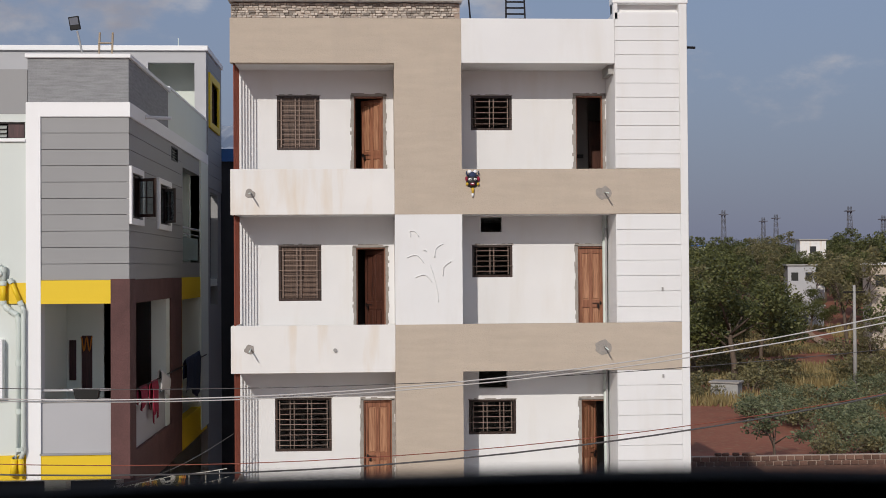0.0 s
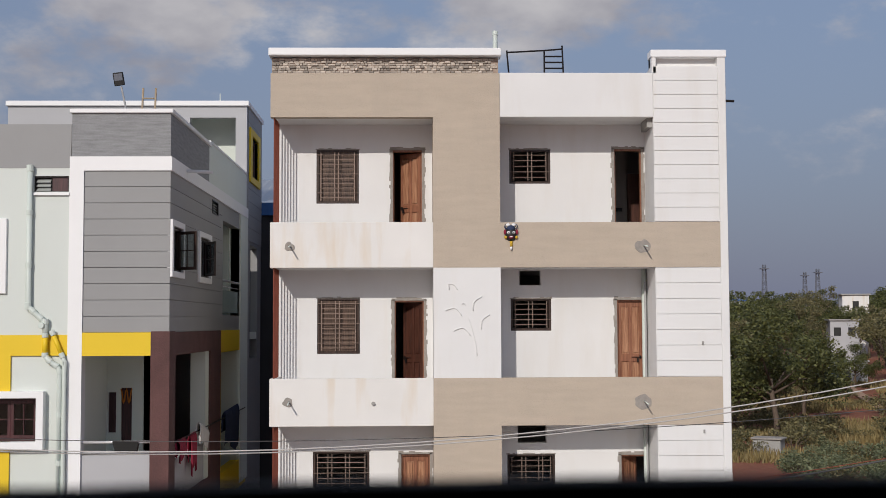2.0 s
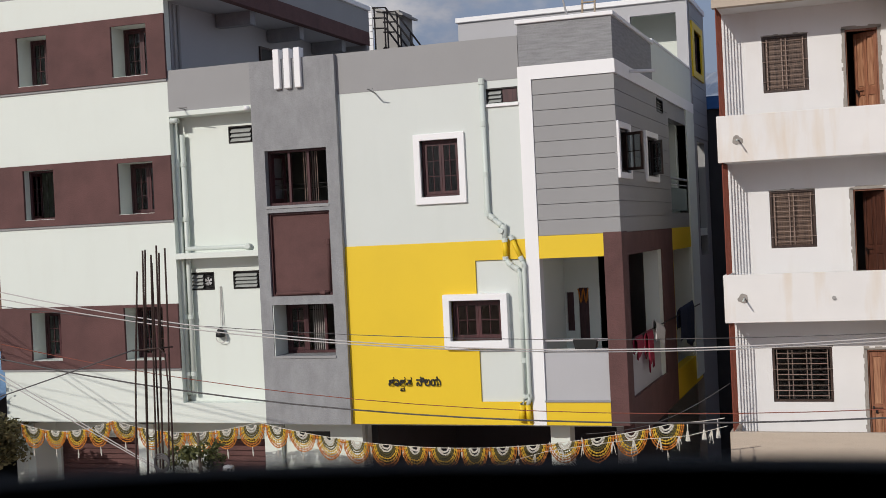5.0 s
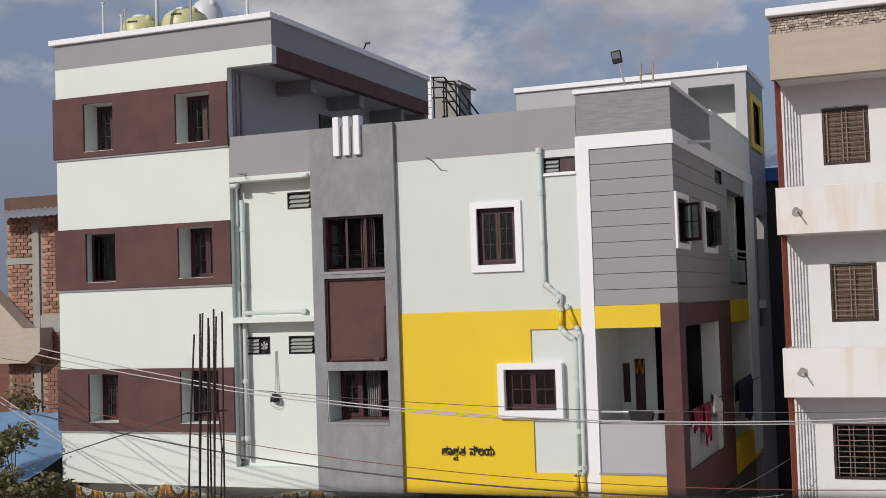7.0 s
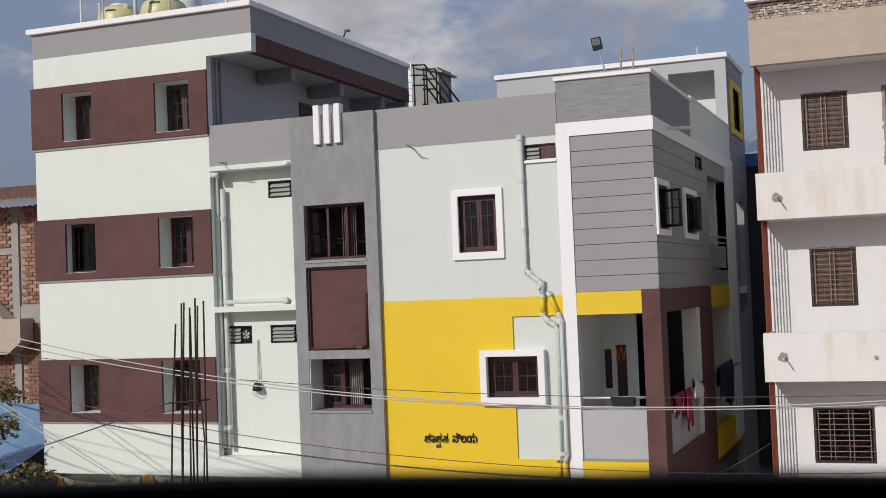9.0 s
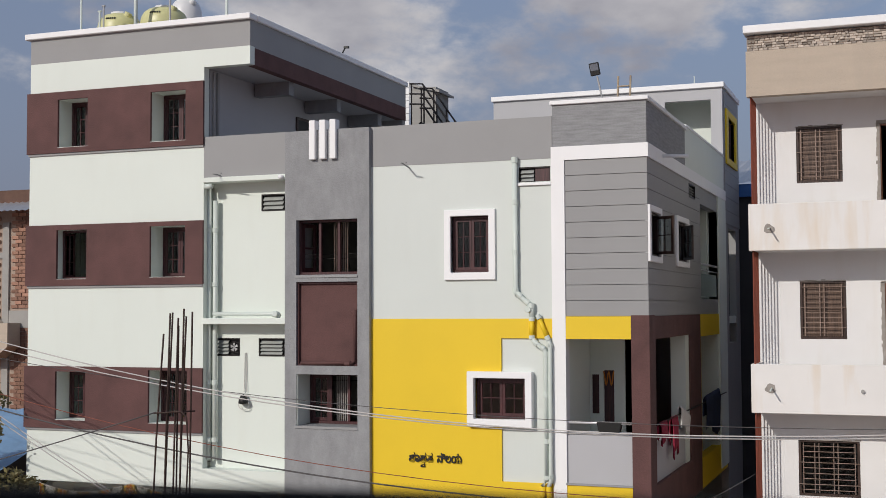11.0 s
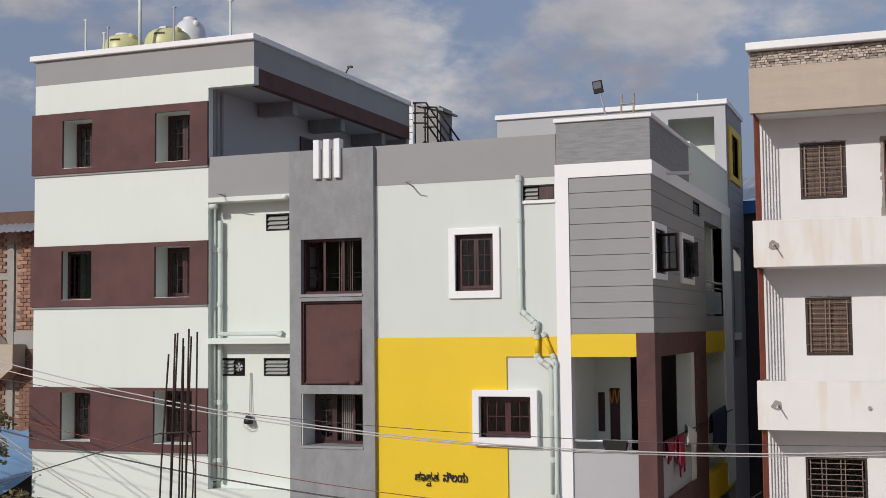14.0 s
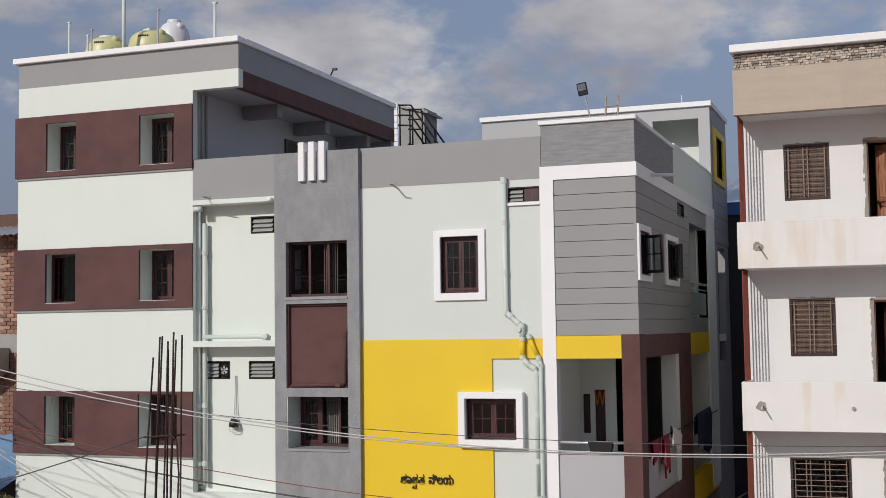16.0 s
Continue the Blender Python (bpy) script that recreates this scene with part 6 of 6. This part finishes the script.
part("shaft", MB().tube([(x, y, z - 0.3), (x, y, z + 6.9)], 0.14, 10, 0.09), CEMENT, pole, smooth=True)
part("crossarm", MB().box(x - 0.7, x + 0.7, y - 0.05, y + 0.05, z + 6.4, z + 6.5), BLACKIRON, pole)
x, y, z = at(23.4, 112)
pole = thing("utility_pole", (x, y, z), "grey concrete utility pole", "utility pole")
part("shaft", MB().tube([(x, y, z - 0.3), (x, y, z + 9.2)], 0.16, 10, 0.10), CEMENT, pole, smooth=True)


def far_house(az, dist, w, d, z0, z1, wall_mat, label, windows=2, roof=None):
    x, y, g = at(az, dist)
    m = pose(x, y, 0, 0, 0, -az * 0.6)
    hs = thing("far_house", (x, y, g), label, "house", "distant houses")
    hl = []
    for i in range(windows):
        c = -w / 2 + w * (i + 0.5) / windows
        hl.append((c - 0.45, c + 0.45, z1 - 2.0, z1 - 0.9))
    part("wall", MB(m).wall(-w / 2, w / 2, g - 0.5, z1, -d / 2, -d / 2 + 0.2, hl).box(-w / 2, -w / 2 + 0.2, -d / 2 + 0.2, d / 2, g - 0.5, z1).box(w / 2 - 0.2, w / 2, -d / 2 + 0.2, d / 2, g - 0.5, z1).box(-w / 2, w / 2, d / 2, d / 2 + 0.2, g - 0.5, z1), wall_mat, hs)
    for a, b, c, e in hl:
        part("window", MB(m).box(a, b, -d / 2 + 0.1, -d / 2 + 0.16, c, e), BLACK, hs)
    part("roof", MB(m).box(-w / 2 - 0.2, w / 2 + 0.2, -d / 2 - 0.25, d / 2 + 0.4, z1, z1 + 0.18), roof or CEMENT, hs)
    return hs


far_house(19.3, 170, 3.6, 4, 4.5, 8.3, LIGHTGREY, "small pale two-storey house among the trees", 2)
far_house(19.8, 195, 3.8, 4, 9, 12.1, STAINED, "cream flat-roofed house on the rise", 1)
far_house(23.3, 122, 5.0, 5, 4, 8.3, TAN, "long tan house with a pale roof", 3, CLEANW)
far_house(14.3, 190, 5.5, 4, 8, 11.3, TANKWHITE, "white house at the edge of the trees", 2, BLUE)
far_house(19.4, 148, 4.4, 2.2, 0, 3.6, TIN, "low tin shed with a blue front", 1, TIN)
x, y, z = at(19.0, 144)
solo("blue_water_drum", MB().lathe(x, y, [(0, z), (0.55, z), (0.6, z + 0.4), (0.6, z + 1.2), (0.5, z + 1.5), (0, z + 1.55)], 20), BLUE, "blue plastic water drum beside the shed", "drum", smooth=True)


def mast(az, dist, h):
    x, y, z = at(az, dist)
    ms = thing("lattice_mast", (x, y, z), "grey steel lattice communication mast on the skyline", "mast", "skyline masts")
    for sx, sy in ((-1, -1), (1, -1), (1, 1), (-1, 1)):
        part("leg", MB().tube([(x + sx * 1.1, y + sy * 1.1, z - 1), (x + sx * 0.45, y + sy * 0.45, z + h)], 0.09, 5), MASTGREY, ms)
    br = MB()
    n = 9
    for i in range(n):
        a, b = 1.1 - 0.65 * i / n, 1.1 - 0.65 * (i + 1) / n
        za, zb = z + h * i / n, z + h * (i + 1) / n
        for k, (p, q) in enumerate((((-1, -1), (1, -1)), ((1, -1), (1, 1)), ((1, 1), (-1, 1)), ((-1, 1), (-1, -1)))):
            br.tube([(x + p[0] * a, y + p[1] * a, za), (x + q[0] * b, y + q[1] * b, zb)], 0.05, 4)
            br.tube([(x + q[0] * a, y + q[1] * a, za), (x + p[0] * b, y + p[1] * b, zb)], 0.05, 4)
    part("bracing", br, MASTGREY, ms)
    for f in (0.93, 0.5):
        part("platform", MB().box(x - 1.3, x + 1.3, y - 1.3, y + 1.3, z + h * f, z + h * f + 0.25), MASTGREY, ms)


for az, d, h in ((16.0, 420, 22), (17.75, 470, 21.2), (18.3, 450, 21.6), (21.45, 400, 21.5), (22.85, 430, 19.8)):
    mast(az, d, h)

# ---- neighbours seen in the gaps ----
shed = thing("rear_building", (-3.4, 41, 0), "grey rear building with a blue fascia and tin roof", "building")
# wall colour carries the deep shade of the narrow gap
part("wall", MB().box(-9, 2, 37.5, 44, 0, 11.5), SHADECEM, shed, "rear wall, painted dark for the shade in the gap")
part("fascia", MB().box(-9.2, 2.2, 37.36, 37.48, 11.48, 11.86), BLUE, shed, "blue fascia board")
part("roof", MB().add([(-9.2 + i * 0.18, 37.3 if k == 0 else 44, (11.88 if k == 0 else 13.3) + (0.05 if i % 2 else 0)) for k in range(2) for i in range(64)], [(i, i + 1, 65 + i, 64 + i) for i in range(63)]), TIN, shed, "corrugated tin roof")

BY = 34.0
brick_house = thing("brick_house", (-33, 38, 0), "unplastered brick building with a rusted tin roof edge", "building")
part("backing", MB().box(-30.0, -27.2, BY + 0.03, BY + 0.3, 0, 11.75), JOINT, brick_house)
part("side_wall", MB().box(-27.5, -27.2, BY + 0.3, 42, 0, 11.75).box(-30.0, -29.7, BY + 0.3, 42, 0, 11.75), BRICK, brick_house)
part("concrete_column", MB().box(-28.84, -28.58, BY - 0.05, BY + 0.03, 0, 11.2), CEMENT, brick_house)
part("concrete_beam", MB().box(-30.0, -28.85, BY - 0.03, BY + 0.03, 9.98, 10.18).box(-28.57, -27.2, BY - 0.035, BY + 0.03, 7.62, 8.2), CEMENT, brick_house)
part("roof", MB().add([(-30.1 + i * 0.12, BY - (0.9 if k == 0 else 0.02), (11.5 if k == 0 else 11.86) + (0.04 if i % 2 else 0)) for k in range(2) for i in range(26)], [(i, i + 1, 27 + i, 26 + i) for i in range(25)]), TIN, brick_house, "corrugated tin roof sheet")
# dark block colour here stands for the shade on the parapet
part("eave", MB().box(-30.05, -27.2, BY - 0.02, BY + 0.3, 11.75, 12.3), BLOCKMAT, brick_house, "brick parapet, its shade put into a dark colour")
stair_side = [(-33.5, 6.6), (-28.6, 6.6), (-28.05, 7.0), (-28.05, 7.78), (-28.75, 7.78), (-29.55, 8.5), (-33.5, 12.2)]
part("stair_wall", MB().add([(x, y, z) for y in (BY - 0.7, BY - 0.06) for x, z in stair_side], [tuple(range(6, -1, -1)), tuple(range(7, 14))] + [(k, (k + 1) % 7, 7 + (k + 1) % 7, 7 + k) for k in range(7)]), TAN, brick_house, "tan plastered stair wall")
tarp_shed = thing("tarpaulin_shed", (-22.5, 25, 0), "low shed roofed with pale blue tarpaulin", "shed")
part("wall", MB().box(-26, -19.7, 26.8, 27.0, 0, 5.2).box(-26, -25.8, 22.5, 26.8, 0, 4.2).box(-20.0, -19.7, 23.0, 26.8, 0, 4.3), BLACK, tarp_shed, "dark board wall")
tv = [(-26.2 + 6.7 * i / 20, 22.4 + 4.7 * j / 10, 4.45 + 1.15 * j / 10 + 0.07 * math.sin(i * 1.3) * math.sin(j * 0.9 + i * 0.2)) for j in range(11) for i in range(21)]
part("tarpaulin", MB().add(tv, [(j * 21 + i, j * 21 + i + 1, (j + 1) * 21 + i + 1, (j + 1) * 21 + i) for j in range(10) for i in range(20)]), TARP, tarp_shed, "creased pale blue tarpaulin", smooth=True)

# ---- masonry pieces ----


def shared_piece(name, me, parent, m):
    ob = new(name, me)
    ob.parent = parent
    ob.matrix_parent_inverse = parent.matrix_basis.inverted()
    ob.matrix_basis = m
    return ob


def chamfer_box(name, w, d, h, material, c=0.01):
    me = MB().box(-w / 2, w / 2, 0, d, 0, h).mesh(name)
    bm = bmesh.new()
    bm.from_mesh(me)
    bmesh.ops.bevel(bm, geom=list(bm.edges), offset=c, segments=1, affect="EDGES")
    bm.to_mesh(me)
    bm.free()
    me.materials.append(material)
    return me


# split-stone band under the coping
stone_r = random.Random(3)
sizes = [(0.07, 0.040), (0.10, 0.044), (0.05, 0.042), (0.13, 0.036), (0.08, 0.046)]
stone_meshes = [chamfer_box("stone", w, 0.05, h, STONE, 0.006) for w, h in sizes]
for row in range(6):
    sx = RX0 + 0.03
    while sx < 1.52:
        k = stone_r.randrange(5)
        w = sizes[k][0]
        shared_piece("stone", stone_meshes[k], apartments, pose(sx + w / 2, RF - 0.005 + stone_r.uniform(-0.012, 0.03), 13.083 + row * 0.049))
        sx += w + 0.008
# boundary wall of concrete blocks
boundary = thing("boundary_wall", (25, 47.5, 0), "low boundary wall of brown blocks with pale joints", "wall")
part("core", MB().box(9.5, 40, 47.52, 47.72, -0.3, 0.80), JOINT, boundary)
# base takes the dark block colour to paint in the near ledge's darkening
part("plaster", MB().box(9.5, 40, 47.46, 47.518, -0.3, 0.40), BLOCKMAT, boundary, "plaster base, painted dark for the ledge blur over it")
block = chamfer_box("block", 0.30, 0.06, 0.17, BLOCKMAT, 0.014)
for row in range(2):
    for i in range(48):
        shared_piece("block", block, boundary, pose(9.9 + i * 0.34 + (0.17 if row % 2 else 0) + stone_r.uniform(-0.01, 0.01), 47.47 + stone_r.uniform(-0.015, 0.015), 0.41 + row * 0.195 + stone_r.uniform(-0.008, 0.008)))
rubble = chamfer_box("rubble", 0.28, 0.16, 0.13, BLOCKMAT, 0.04)
for x, tilt in ((13.35, 20), (13.62, -12), (14.05, 8), (14.4, -25), (14.7, 5)):
    shared_piece("rubble", rubble, boundary, pose(x, 47.52, 0.79, 0, tilt * 0.3, tilt))
# bricks of the unplastered building
brick_me = chamfer_box("brick", 0.28, 0.05, 0.115, BRICK, 0.008)
rest = MB()
for row in range(66):
    z = 3.6 + row * 0.13
    if z > 11.62:
        continue
    for i in range(11):
        x = -29.85 + i * 0.30 + (0.15 if row % 2 else 0)
        if -29.0 < x < -28.42 or x > -27.3 or x > -28.6 and 7.5 < z < 8.2 or x < -28.6 and 9.86 < z < 10.18:
            continue
        if z > 8.2:
            shared_piece("brick", brick_me, brick_house, pose(x, BY - 0.015 + stone_r.uniform(-0.012, 0.01), z))
        else:
            rest.box(x - 0.14, x + 0.14, BY - 0.015, BY + 0.03, z, z + 0.115)
tagged(part("lower_bricks", rest, BRICK, brick_house), kind="stuff")
